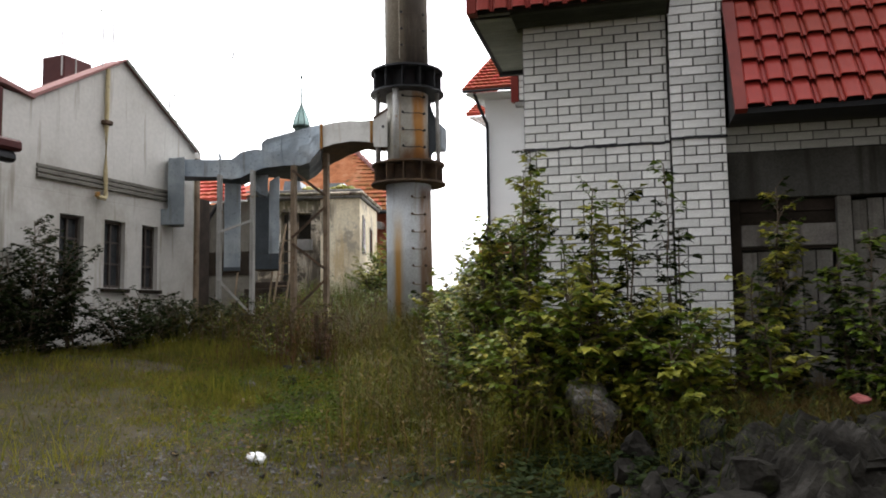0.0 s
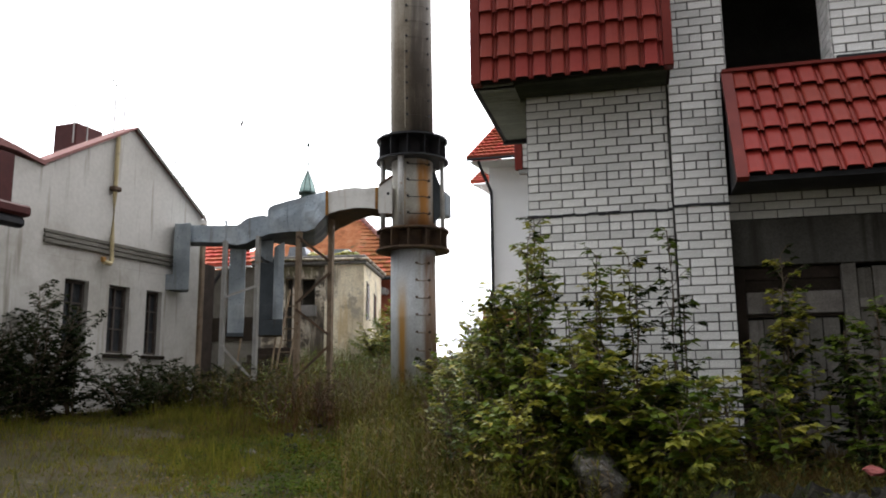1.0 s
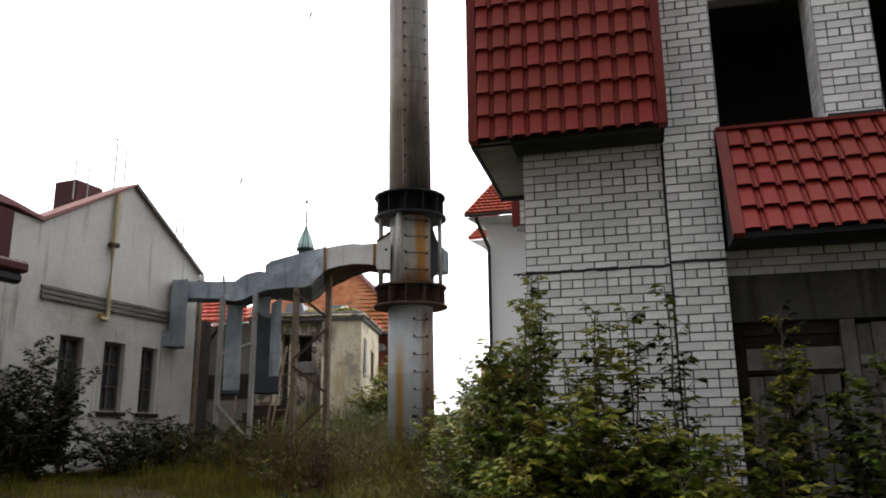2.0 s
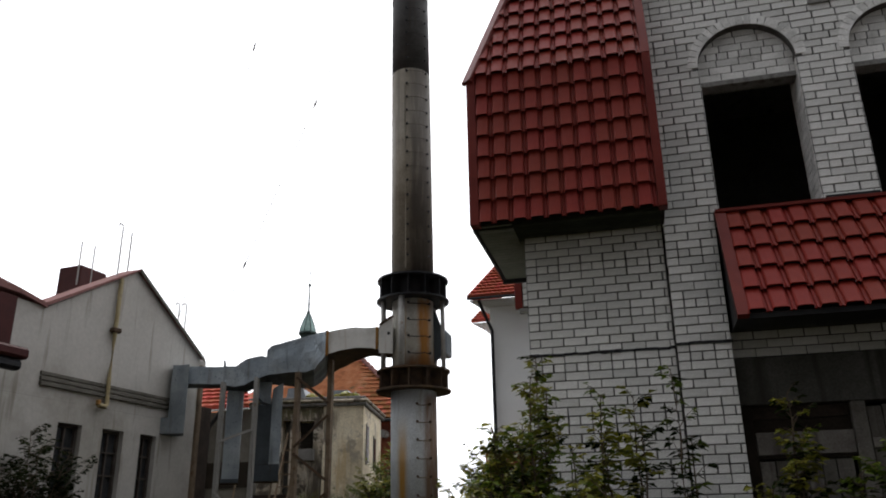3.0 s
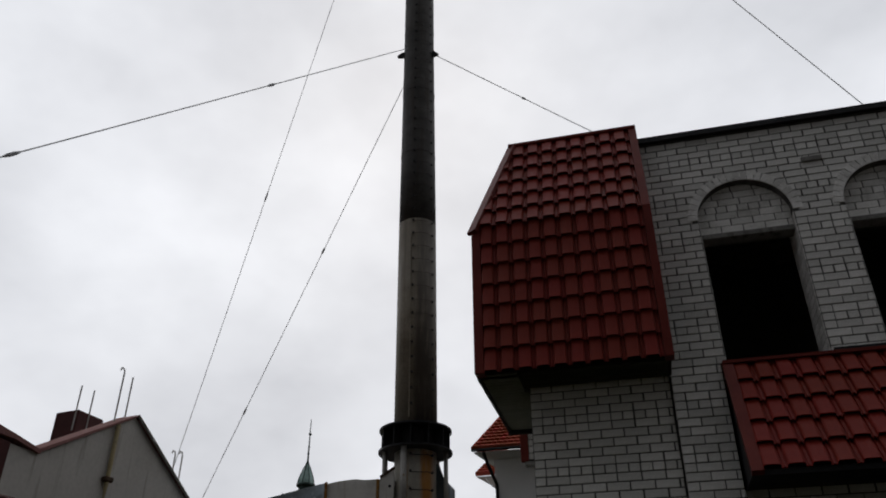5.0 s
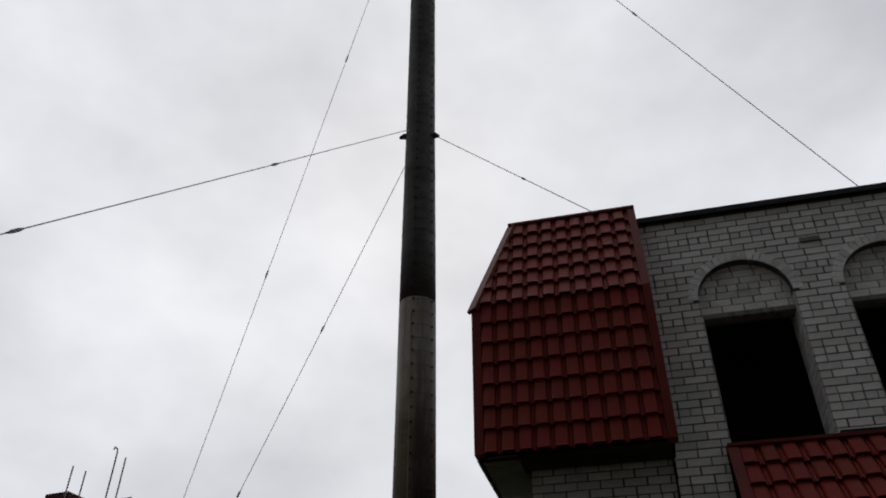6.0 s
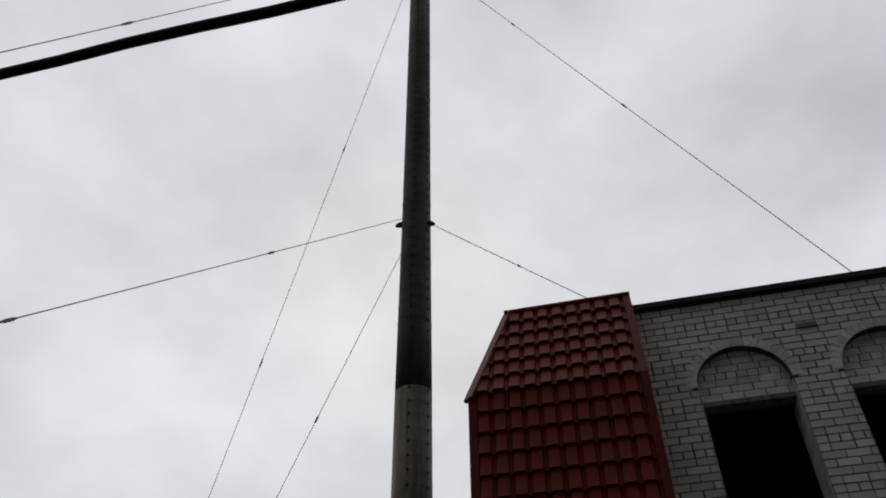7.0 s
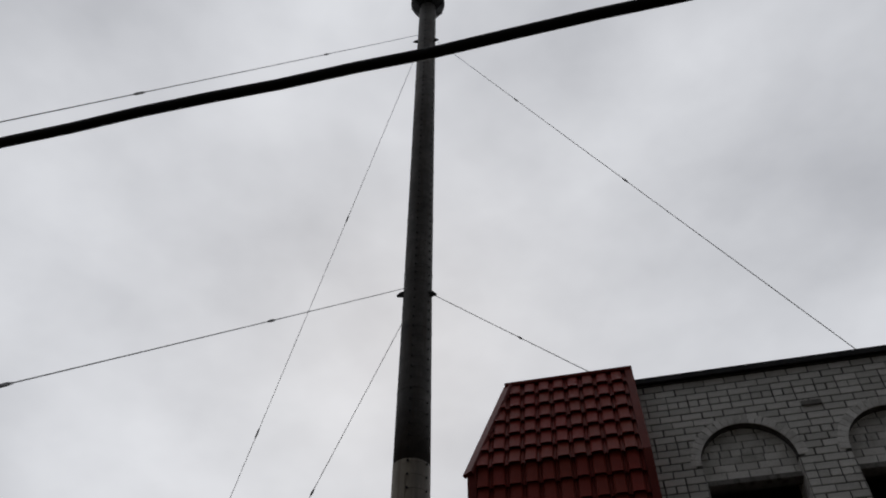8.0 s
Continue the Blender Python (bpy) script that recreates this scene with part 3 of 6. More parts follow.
def red_bay():
    bay = empty("bay", "red metal-tiled bay with mansard slope on the brick building", "bay", (BX0, BY, BZ0))
    # core behind the tiles
    bm = bmesh.new()
    lower = [(BX0 + 0.03, BY + 0.03), (BX1 - 0.02, BY + 0.03), (BX1 - 0.02, 10.3), (BX0 + 0.03, 10.3)]
    upper = [(TX0 + 0.03, TY + 0.03), (BX1 - 0.02, TY + 0.03), (BX1 - 0.02, 10.3), (TX0 + 0.03, 10.3)]
    rings = [[bm.verts.new((x, y, z)) for x, y in pts] for z, pts in ((5.93, lower), (BZ1, lower), (BZ2 - 0.02, upper))]
    for a, b in zip(rings, rings[1:]):
        for i in range(4):
            bm.faces.new((a[i], a[(i + 1) % 4], b[(i + 1) % 4], b[i]))
    bm.faces.new(rings[0][::-1])
    bm.faces.new(rings[-1])
    part("core", bm, M_TRIM, bay)
    part("apron_board", boxed(BX0 + 0.10, BX1 - 0.09, BY + 0.03, BY + 0.06, BZ0 + 0.0, 5.925), M_DARKWOOD, bay, "dark board behind the lowest tiles")
    part("apron_board", boxed(BX1 - 0.05, BX1 - 0.02, BY + 0.065, W_FRONT - 0.02, BZ0 + 0.0, 5.925), M_DARKWOOD, bay)
    part("apron_board", boxed(-1.252, -1.203, W_BACK + 0.02, 10.3, BZ0 - 0.003, 5.925), M_SOFFIT, bay)
    part("apron_board", boxed(BX0 + 0.035, -1.256, 10.26, 10.295, BZ0 + 0.03, 5.925), M_SOFFIT, bay)
    tile_field(bay, (BX0 + 0.10, BY, BZ0 + 0.012), (1, 0, 0), (0, 0, 1), BX1 - BX0 - 0.19, BZ1 - BZ0, 10, 7, M_TILE)
    slope = Vector((0, TY - BY, BZ2 - BZ1))
    hip = Vector((TX0 - BX0, TY - BY, BZ2 - BZ1))
    out = slope.cross(Vector((1, 0, 0))).normalized()
    n = hip.cross(out).normalized()
    if n.x > 0:
        n = -n
    tile_field(bay, (BX0 + 0.10, BY - 0.015, BZ1), (1, 0, 0), slope, BX1 - BX0 - 0.19, slope.length, 10, 6, M_TILE, cuts=[((BX0 + 0.06, BY, BZ1), n)])
    # trims: corner posts, verge, hip and ridge
    part("corner_trim", boxed(BX0 - 0.012, BX0 + 0.10, BY - 0.035, BY + 0.11, BZ0 - 0.01, BZ1 + 0.0, bevel=0.006), M_TRIM, bay)
    part("verge_trim", boxed(BX1 - 0.085, BX1 + 0.012, BY - 0.04, BY + 0.11, BZ0 - 0.01, BZ1, bevel=0.006), M_TRIM, bay)
    bm = bar(bmesh.new(), (BX1 - 0.037, BY - 0.01, BZ1 - 0.01), (BX1 - 0.037, TY - 0.01, BZ2), 0.10, 0.07)
    part("verge_trim", bm, M_TRIM, bay)
    part("hip_trim", bar(bmesh.new(), (BX0 - 0.0, BY - 0.045, BZ1 - 0.07), (TX0 + 0.0, TY - 0.02, BZ2), 0.15, 0.05), M_TRIM, bay)
    part("ridge_trim", boxed(TX0 - 0.05, BX1 + 0.015, TY - 0.07, TY + 0.09, BZ2 - 0.02, BZ2 + 0.035, bevel=0.01), M_TRIM, bay)
    part("side_panel", boxed(BX0 - 0.004, BX0 + 0.026, BY + 0.115, 10.3, BZ0 + 0.0, BZ1 - 0.0), M_TRIM, bay)
    # soffit boards run across under the bay; they wrap the corner of the wall
    y, w = BY + 0.02, 0.098
    while y < 10.28:
        part("soffit_board", boxed(BX0 + 0.035, -1.2535, y + (0.09 if y < BY + 0.05 else 0), y + w - 0.012 + (0.0 if y > BY + 0.05 else 0.085), BZ0 - 0.004, BZ0 + 0.026), M_SOFFIT, bay)
        if y + w < W_BACK - 0.01 and y > BY + 0.05:
            # front boards: shade below the overhang is put into their colour
            part("soffit_board", boxed(-1.2515, BX1 - 0.055, y, y + w - 0.010, BZ0 + 0.002, BZ0 + 0.028), M_SOFFITSHADE, bay, "soffit board with the bay's shade in its colour")
        y += w
    part("soffit_edge", boxed(BX0 - 0.01, BX0 + 0.03, BY + 0.115, 10.3, BZ0 - 0.025, BZ0 - 0.002), M_BLACKSTEEL, bay)
    part("soffit_edge", boxed(BX0 - 0.01, -1.215, 10.305, 10.36, BZ0 - 0.06, BZ0 + 0.05), M_BLACKSTEEL, bay)
    # the next bay of the side wall, seen past the corner
    nxt = empty("side_bay", "white brick side bay with dark red edge trim", "bay", (-1.6, 11.4, 4.75))
    part("core", boxed(-1.60, -1.2, 11.4, 11.9, 4.82, 5.6), M_MORTAR, nxt)
    for k in range(7):
        part("brick", boxed(-1.60, -1.21, 11.385, 11.399, 4.83 + k * COURSE, 4.83 + k * COURSE + 0.086, bevel=0.003), M_BRICK, nxt)
    part("edge_trim", boxed(-1.72, -1.605, 11.36, 11.46, 4.80, 5.6, bevel=0.005), M_TRIM, nxt)
    part("bottom_edge", boxed(-1.66, -1.195, 11.36, 11.46, 4.73, 4.797, bevel=0.01), M_CONCRETE, nxt)


red_bay()


# ---- awning over the garage doors ----
def awning():
    x0, x1 = 1.0, 6.6
    top, low = Vector((0, 8.76, 4.99)), Vector((0, 8.04, 3.64))
    up = top - low
    aw = empty("awning", "red metal-tiled awning over the garage doors", "awning", (x0, 8.04, 3.66))
    bm = prism(bmesh.new(), [(0, 0), (0.72, 1.34), (0.72, 0.0)], 0, 1)
    for v in bm.verts:
        v.co = Vector((x0 + 0.02 + v.co.y * (x1 - x0 - 0.02), low.y + 0.03 + v.co.x, low.z + 0.01 + v.co.z))
    part("core", bm, M_BLACKSTEEL, aw, "dark underside of the awning")
    tile_field(aw, (x0 + 0.10, low.y, low.z), (1, 0, 0), up, x1 - x0 - 0.1, up.length, 25, 5, M_TILE)
    part("verge_trim", bar(bmesh.new(), (x0 + 0.05, low.y - 0.01, low.z - 0.03), (x0 + 0.05, top.y, top.z + 0.01), 0.115, 0.07), M_TRIM, aw)
    part("top_flashing", boxed(x0, x1, 8.70, 8.795, 4.995, 5.03), M_TRIM, aw)
    # black strips drawn in for the shadow gap between piers and awning
    for a, b in zip(WIN, WIN[1:]):
        part("felt_strip", boxed(a[1] + 0.02, b[0] - 0.02, 8.755, 8.798, 5.032, 5.085, bevel=0.006), M_BLACKSTEEL, aw, "black strip standing in for the shadow gap under the brick pier")
    part("front_edge", boxed(x0 + 0.1, x1, low.y + 0.01, low.y + 0.04, low.z - 0.05, low.z + 0.0), M_BLACKSTEEL, aw)


awning()


# ---- garage recess ----
def garage():
    y = 9.10
    bm = boxed(1.0, 6.6, y + 0.012, y + 0.3, 3.40, 3.69)
    w = tagged(mesh_object("wall_garage", bm, M_MORTAR), "shaded white brickwork over the garage beam", "wall", kind="structure")
    for x, z, n in courses(lambda z: [(1.0, 3.2)], 3.41, 3.68, 2):
        lay_brick(w, x, y, z, n)
    tagged(mesh_object("beam", boxed(0.99, 6.6, y - 0.05, y + 0.3, 2.88, 3.395, bevel=0.01), M_DARKCONC), "dark grey concrete lintel beam over the garage doors", "beam", kind="structure")
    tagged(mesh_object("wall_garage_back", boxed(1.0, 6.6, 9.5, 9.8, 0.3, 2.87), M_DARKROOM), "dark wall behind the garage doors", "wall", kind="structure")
    door = empty("garage_door", "weathered grey plank garage door with dark transom boards", "door", (1.05, y, 0.6))
    part("post", boxed(1.01, 1.13, y + 0.0, y + 0.14, 0.6, 2.875, bevel=0.006), M_DARKWOOD, door)
    part("post", boxed(2.10, 2.24, y - 0.04, y + 0.14, 0.6, 2.875, bevel=0.006), M_WOOD, door)
    part("transom_board", boxed(1.135, 2.095, y + 0.03, y + 0.06, 2.74, 2.87), M_DARKWOOD, door)
    part("transom_board", boxed(1.135, 2.095, y + 0.05, y + 0.08, 2.60, 2.735), M_DARKWOOD, door)
    part("transom_board", boxed(1.135, 2.095, y + 0.0, y + 0.05, 2.36, 2.595, bevel=0.006), M_WOOD, door)
    part("rail", boxed(1.135, 2.095, y + 0.02, y + 0.07, 2.325, 2.352), M_DARKWOOD, door)
    x, rng = 1.14, random.Random(8)
    for wd in (0.16, 0.17, 0.13, 0.15, 0.14, 0.17):
        part("plank", boxed(x, x + wd - 0.012, y + 0.03 + rng.uniform(0, 0.012), y + 0.07, 0.66, 2.315 - rng.uniform(0, 0.02), bevel=0.003), M_WOOD, door)
        x += wd
    second = empty("garage_door", "weathered grey plank garage door leaf beside the post", "door", (2.25, y, 0.6))
    x = 2.26
    for wd in (0.15, 0.16, 0.14, 0.17, 0.15, 0.16, 0.14):
        part("plank", boxed(x, x + wd - 0.012, y + 0.02 + rng.uniform(0, 0.012), y + 0.06, 0.66, 2.85 - rng.uniform(0, 0.03), bevel=0.003), M_WOOD, second)
        x += wd
    part("rail", boxed(2.25, 3.3, y - 0.03, y + 0.01, 2.40, 2.50, bevel=0.004), M_WOOD, second)


garage()


# ---- steel chimney ----
CX, CY, LEAN = -4.325, 14.92, -0.0072


for m, c, x0, half, z0, z1, fade, amount in (
    (M_CHIM, (0.34, 0.27, 0.17), CX - 0.12, 0.17, 0.2, 4.0, 0.9, 0.7),
    (M_CHIM, (0.40, 0.20, 0.035), CX - 0.12, 0.085, 0.2, 3.75, 1.2, 0.95),
    (M_CHIM, (0.16, 0.085, 0.04), CX + 0.40, 0.16, 0.2, 4.3, 0.3, 0.9),
    (M_DRUM, (0.36, 0.155, 0.03), CX + 0.27, 0.13, 4.2, 6.2, 0.3, 0.95),
    (M_DRUM, (0.20, 0.085, 0.025), CX + 0.20, 0.34, 4.2, 5.05, 0.3, 0.85),
    (M_DRUM, (0.28, 0.17, 0.07), CX - 0.10, 0.06, 4.2, 6.0, 0.5, 0.7),
    (M_CHIMMID, (0.075, 0.062, 0.052), CX + 0.22, 0.27, 6.0, 12.5, 0.4, 0.92),
    # paler band along the tube's left edge
    (M_CHIMMID, (0.37, 0.345, 0.30), CX - 0.42, 0.13, 6.0, 10.5, 0.6, 0.7),
    # the upper part's darker look in the high views is put into its colour
    (M_CHIMMID, (0.07, 0.06, 0.048), CX, 0.9, 8.4, 14.5, 2.0, 0.5)):
    stain_or_tone(m, c, x0, half, z0, z1, fade, amount, 0.05 if m is not M_DRUM else 0.07)


def tube_r(z):
    """Radius of the tube at a height; it narrows upwards."""
    if z < 4.5:
        return 0.450
    if z < 6.5:
        return 0.420
    if z < 11.4:
        return 0.437 - 0.0015 * (z - 6.5)
    return 0.428 - 0.0055 * (z - 11.4) if z < 17 else 0.397 - 0.0021 * (z - 17)


def chimney():
    ch = empty("chimney", "tall guyed steel chimney with rust streaks and rungs", "chimney", (CX, CY, 1.1))
    part("lower_tube", lathe(bmesh.new(), [(0.450, 0.9), (0.450, 2.9), (0.453, 2.92), (0.450, 2.94), (0.448, 4.3)], CX, CY, 40, LEAN), M_CHIM, ch, "pale weathered tube with rust streaks", True)
    part("drum", lathe(bmesh.new(), [(0.420, 4.3), (0.420, 6.52)], CX, CY, 40, LEAN), M_DRUM, ch, "rust-stained drum between the ring platforms", True)
    part("middle_tube", lathe(bmesh.new(), [(tube_r(6.6), 6.5), (tube_r(11.3), 11.4)], CX, CY, 40, LEAN), M_CHIMMID, ch, "brown-grey stained tube with a darker riveted strip", True)
    part("upper_tube", lathe(bmesh.new(), [(tube_r(z), z) for z in (11.4, 13.0, 15.0, 17.0, 25.0, 34.6)], CX, CY, 40, LEAN), M_CHIMUP, ch, "sooty dark tube", True)

    def at(r, deg, z):
        return Vector((CX + LEAN * (z - 1) + r * math.cos(radians(deg)), CY + r * math.sin(radians(deg)), z))
    # rungs with a bolt head at each end
    z, rng = 1.6, random.Random(12)
    while z < 34.2:
        r0 = tube_r(z)
        if not (4.2 < z < 4.75 or 6.1 < z < 6.75):
            sag = rng.uniform(0.0, 0.02)
            d0, d1 = (-64, -34) if z < 4.3 else (-84, -26)
            rung = part("rung", rod(bmesh.new(), [at(r0 - 0.01, d0, z), at(r0 + 0.035, d0 + 3, z - sag * 0.5), at(r0 + 0.045, d0 * 0.62 + d1 * 0.38, z - sag), at(r0 + 0.045, d0 * 0.3 + d1 * 0.7, z + 0.006), at(r0 + 0.035, d1 - 3, z - sag * 0.4), at(r0 - 0.01, d1, z)], 0.009 if z < 6.5 else 0.005, 5), M_POSTRUST if z < 4.3 else M_BLACKSTEEL if z < 6.5 else M_CHIMMID if z < 11.4 else M_CHIMUP, ch)
            for deg in (d0 - 2, d1 + 2):
                part("bolt", bar(bmesh.new(), at(r0 - 0.01, deg, z + 0.02), at(r0 + 0.028, deg, z + 0.02), 0.026, sides=6), M_RUSTDARK if z < 4.3 else M_BLACKSTEEL, rung)
        z += 0.335
    part("seam_strip", rod(bmesh.new(), [at(tube_r(z) + 0.002, -92, z) for z in (6.7, 8.0, 9.5, 11.0)], 0.012, 6), M_CHIMMID, ch, "upright welded seam")
    # flanged joints higher up
    for z in (13.4, 15.4, 17.6, 20, 22.5, 25, 28, 31):
        r0 = tube_r(z)
        part("seam", lathe(bmesh.new(), [(r0, z - 0.03), (r0 + 0.006, z - 0.025), (r0 + 0.006, z + 0.025), (r0, z + 0.03)], CX, CY, 40, LEAN), M_CHIMUP, ch)
    # ring platforms: two plates with fins between them
    for z0, z1, mat in ((4.24, 4.66, M_RUSTDARK), (6.07, 6.54, M_BLACKSTEEL)):
        ring = part("ring_platform", lathe(bmesh.new(), [(0.42, z0), (0.74, z0), (0.74, z0 + 0.035), (0.445, z0 + 0.036), (0.445, z1 - 0.036), (0.73, z1 - 0.035), (0.73, z1), (0.42, z1)], CX, CY, 48, LEAN), mat, ch, "double ring plate with stiffening fins")
        for k in range(12):
            m = Matrix.Translation(at(0.56, k * 30 + 8, (z0 + z1) / 2)) @ Euler((0, 0, radians(k * 30 + 8))).to_matrix().to_4x4()
            bm = boxed(-0.12, 0.13, -0.008, 0.008, -(z1 - z0) / 2 + 0.036, (z1 - z0) / 2 - 0.036)
            bmesh.ops.transform(bm, matrix=m, verts=bm.verts)
            part("fin", bm, mat, ring)
    for deg in (-95, -150, 180, 0, 60, 120):
        part("strut", bar(bmesh.new(), at(0.62, deg, 4.66), at(0.62, deg, 6.07), 0.062 if deg == -95 else 0.045, sides=14), M_POSTPALE, ch, "round strut between the ring platforms", True)
    # the duct's mouth behind the drum, and the plates by which it joins
    mouth = part("duct_mouth", boxed(CX - 0.56, CX + 0.63, CY + 0.10, CY + 0.60, 5.00, 5.50, bevel=0.03), M_GALV, ch, "boxy dark duct mouth behind the drum")
    part("cheek_plate", prism(bmesh.new(), [(CX + 0.38, 5.88), (CX + 0.44, 5.84), (CX + 0.55, 5.52), (CX + 0.55, 4.98), (CX + 0.44, 4.86), (CX + 0.38, 4.80)], CY + 0.04, CY + 0.08), M_GALVDARK, mouth)
    joint = part("joint_plate", prism(bmesh.new(), [(CX - 0.62, 5.00), (CX - 0.34, 4.97), (CX - 0.34, 5.72), (CX - 0.62, 5.56)], CY - 0.40, CY - 0.38), M_DUCTPALE, ch, "pale riveted plate joining the duct to the drum")
    part("lip", bar(bmesh.new(), (CX - 0.62, CY - 0.40, 5.56), (CX - 0.33, CY - 0.40, 5.73), 0.025, 0.05), M_RUSTDARK, joint)
    # black disc painted in for the dark of a small hole
    part("hole_rim", bar(bmesh.new(), (CX - 0.42, CY - 0.41, 5.38), (CX - 0.42, CY - 0.36, 5.38), 0.03, sides=12), M_BLACKSTEEL, joint)
    # lugs for the guys, and the crown
    for z in (16.72, 31.35):
        r0 = tube_r(z)
        for deg in (200, -12, 150):
            bm = prism(bmesh.new(), [(0, -0.10), (0, 0.09), (0.08, 0.07), (0.19, -0.06), (0.17, -0.11)], -0.025, 0.025)
            m = Matrix.Translation(at(r0 - 0.01, deg, z + (0.10 if deg == 200 else 0.0))) @ Euler((0, 0, radians(deg))).to_matrix().to_4x4()
            bmesh.ops.transform(bm, matrix=m, verts=bm.verts)
            part("guy_lug", bm, M_BLACKSTEEL, ch)
    crown = part("crown", lathe(bmesh.new(), [(0.34, 34.5), (0.42, 34.55), (0.72, 34.95), (0.75, 35.05), (0.75, 35.15), (0.36, 35.2), (0.33, 36.2), (0.28, 36.2)], CX, CY, 32, LEAN), M_BLACKSTEEL, ch, "flared dark crown ring")
    for k in range(8):
        part("bracket", bar(bmesh.new(), at(0.36, k * 45, 34.3), at(0.74, k * 45, 34.95), 0.03, 0.06), M_BLACKSTEEL, crown)


chimney()


# ---- guy wires ----
def guys():
    for deg, levels in ((250, ((16.72, 16.2, 0.35), (31.30, 16.7, 0.35))), (-10, ((16.66, 8.74, 8.35), (31.10, 11.05, 8.35))), (150, ((16.25, 11.75, 1.9), (31.36, 12.3, 1.9)))):
        for top, r, z in levels:
            d = Vector((math.cos(radians(deg)), math.sin(radians(deg)), 0))
            a = Vector((CX + LEAN * (top - 1), CY, top - 0.03)) + d * 0.52
            b = Vector((CX, CY, z)) + d * r
            g = empty("guy_wire", "thin steel guy wire with strain insulators, anchored beside the chimney", "guy wire", b, "guy wires of the chimney")
            pts = [a.lerp(b, k / 10) - Vector((0, 0, 0.03 * math.sin(math.pi * k / 10))) for k in range(11)]
            part("wire", rod(bmesh.new(), pts, 0.010, 6), M_WIRE, g)
            for f in (0.27, 0.53):
                p, q = a.lerp(b, f), a.lerp(b, f + 0.012)
                drop = Vector((0, 0, 0.03 * math.sin(math.pi * f)))
                part("strain_insulator", rod(bmesh.new(), [p - drop, p.lerp(q, 0.3) - drop, p.lerp(q, 0.7) - drop, q - drop], [0.012, 0.028, 0.028, 0.012], 8), M_WIRE, g)


guys()
cable_pts = [Vector((x, 1.58, 4.72 + 0.001 * x * x + 0.012 * math.sin(x * 2.6) + 0.007 * math.sin(x * 7.1 + 1))) for x in np.arange(-12, 9.1, 0.35)]
cable = mesh_object("overhead_cable", rod(bmesh.new(), cable_pts, 0.026, 10), M_CABLE, smooth=True)
tagged(cable, "thick black overhead cable slung across the yard", "cable")


# ---- flue duct from the grey building to the chimney ----
def duct():
    du = empty("flue_duct", "dented galvanised sheet flue duct carried on steel posts", "duct", (-6.9, 15.3, 4.9))

    def loft(name, sections, mat, label=""):
        """sections: front x, y, lower z, upper z, depth"""
        bm = bmesh.new()
        rings = []
        for x, y, z0, z1, dp in sections:
            back = Vector((x, y, 0)).normalized() * dp
            rings.append([bm.verts.new(p) for p in ((x, y, z0), (x, y, z1), (x + back.x, y + back.y, z1), (x + back.x, y + back.y, z0))])
        for a, b in zip(rings, rings[1:]):
            for k in range(4):
                bm.faces.new((a[k], a[(k + 1) % 4], b[(k + 1) % 4], b[k]))
        bm.faces.new(rings[0])
        bm.faces.new(rings[-1][::-1])
        bmesh.ops.recalc_face_normals(bm, faces=bm.faces)
        bmesh.ops.subdivide_edges(bm, edges=bm.edges[:], cuts=5, use_grid_fill=True)
        amount = 0.030 if "dent" in label or "bulg" in label else 0.014
        for v in bm.verts:
            crease = abs(noise.noise(Vector((v.co.x * 2.3 + v.co.z * 1.1, v.co.z * 1.3, 4)))) ** 0.6
            v.co += amount * noise.noise_vector(v.co * 2.6) + 0.2 * amount * noise.noise_vector(v.co * 7) + Vector((0, amount * 1.3 * (0.5 - crease), 0))
            v.co.z -= 0.05 if name == "pale_bend" else 0.03
        ob = part(name, bm, mat, du, label)
        # downward faces get a darker material: the underside's shade is put into the colour
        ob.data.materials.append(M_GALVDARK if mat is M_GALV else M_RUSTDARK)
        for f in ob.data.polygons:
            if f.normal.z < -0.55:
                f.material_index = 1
        return ob
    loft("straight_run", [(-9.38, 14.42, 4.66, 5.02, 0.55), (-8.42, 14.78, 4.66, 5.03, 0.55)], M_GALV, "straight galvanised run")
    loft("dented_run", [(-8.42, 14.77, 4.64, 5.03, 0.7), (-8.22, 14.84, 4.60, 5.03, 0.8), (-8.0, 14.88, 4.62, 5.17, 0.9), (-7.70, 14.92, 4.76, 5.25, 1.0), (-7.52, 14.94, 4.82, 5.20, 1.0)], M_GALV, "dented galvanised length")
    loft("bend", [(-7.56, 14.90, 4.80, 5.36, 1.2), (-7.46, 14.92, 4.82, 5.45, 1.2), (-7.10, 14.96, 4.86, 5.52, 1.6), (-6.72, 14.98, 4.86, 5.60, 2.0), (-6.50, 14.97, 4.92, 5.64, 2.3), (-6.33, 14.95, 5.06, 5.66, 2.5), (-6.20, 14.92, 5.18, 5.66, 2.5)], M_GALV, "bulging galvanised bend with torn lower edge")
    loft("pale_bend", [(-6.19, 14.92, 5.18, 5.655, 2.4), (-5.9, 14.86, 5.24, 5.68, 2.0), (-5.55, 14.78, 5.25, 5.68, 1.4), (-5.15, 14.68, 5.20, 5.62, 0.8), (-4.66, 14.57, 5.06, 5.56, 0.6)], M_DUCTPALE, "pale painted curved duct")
    part("flange", bar(bmesh.new(), (-6.20, 14.88, 5.10), (-6.20, 14.88, 5.63), 0.05, 0.03), M_RUST, du, "rusty joint flange")
    part("flange", bar(bmesh.new(), (-5.02, 14.61, 5.10), (-5.02, 14.61, 5.55), 0.05, 0.03), M_RUST, du)
    part("seam_strip", bar(bmesh.new(), (-8.42, 14.755, 4.62), (-8.42, 14.755, 5.07), 0.035, 0.02), M_GALV, du)
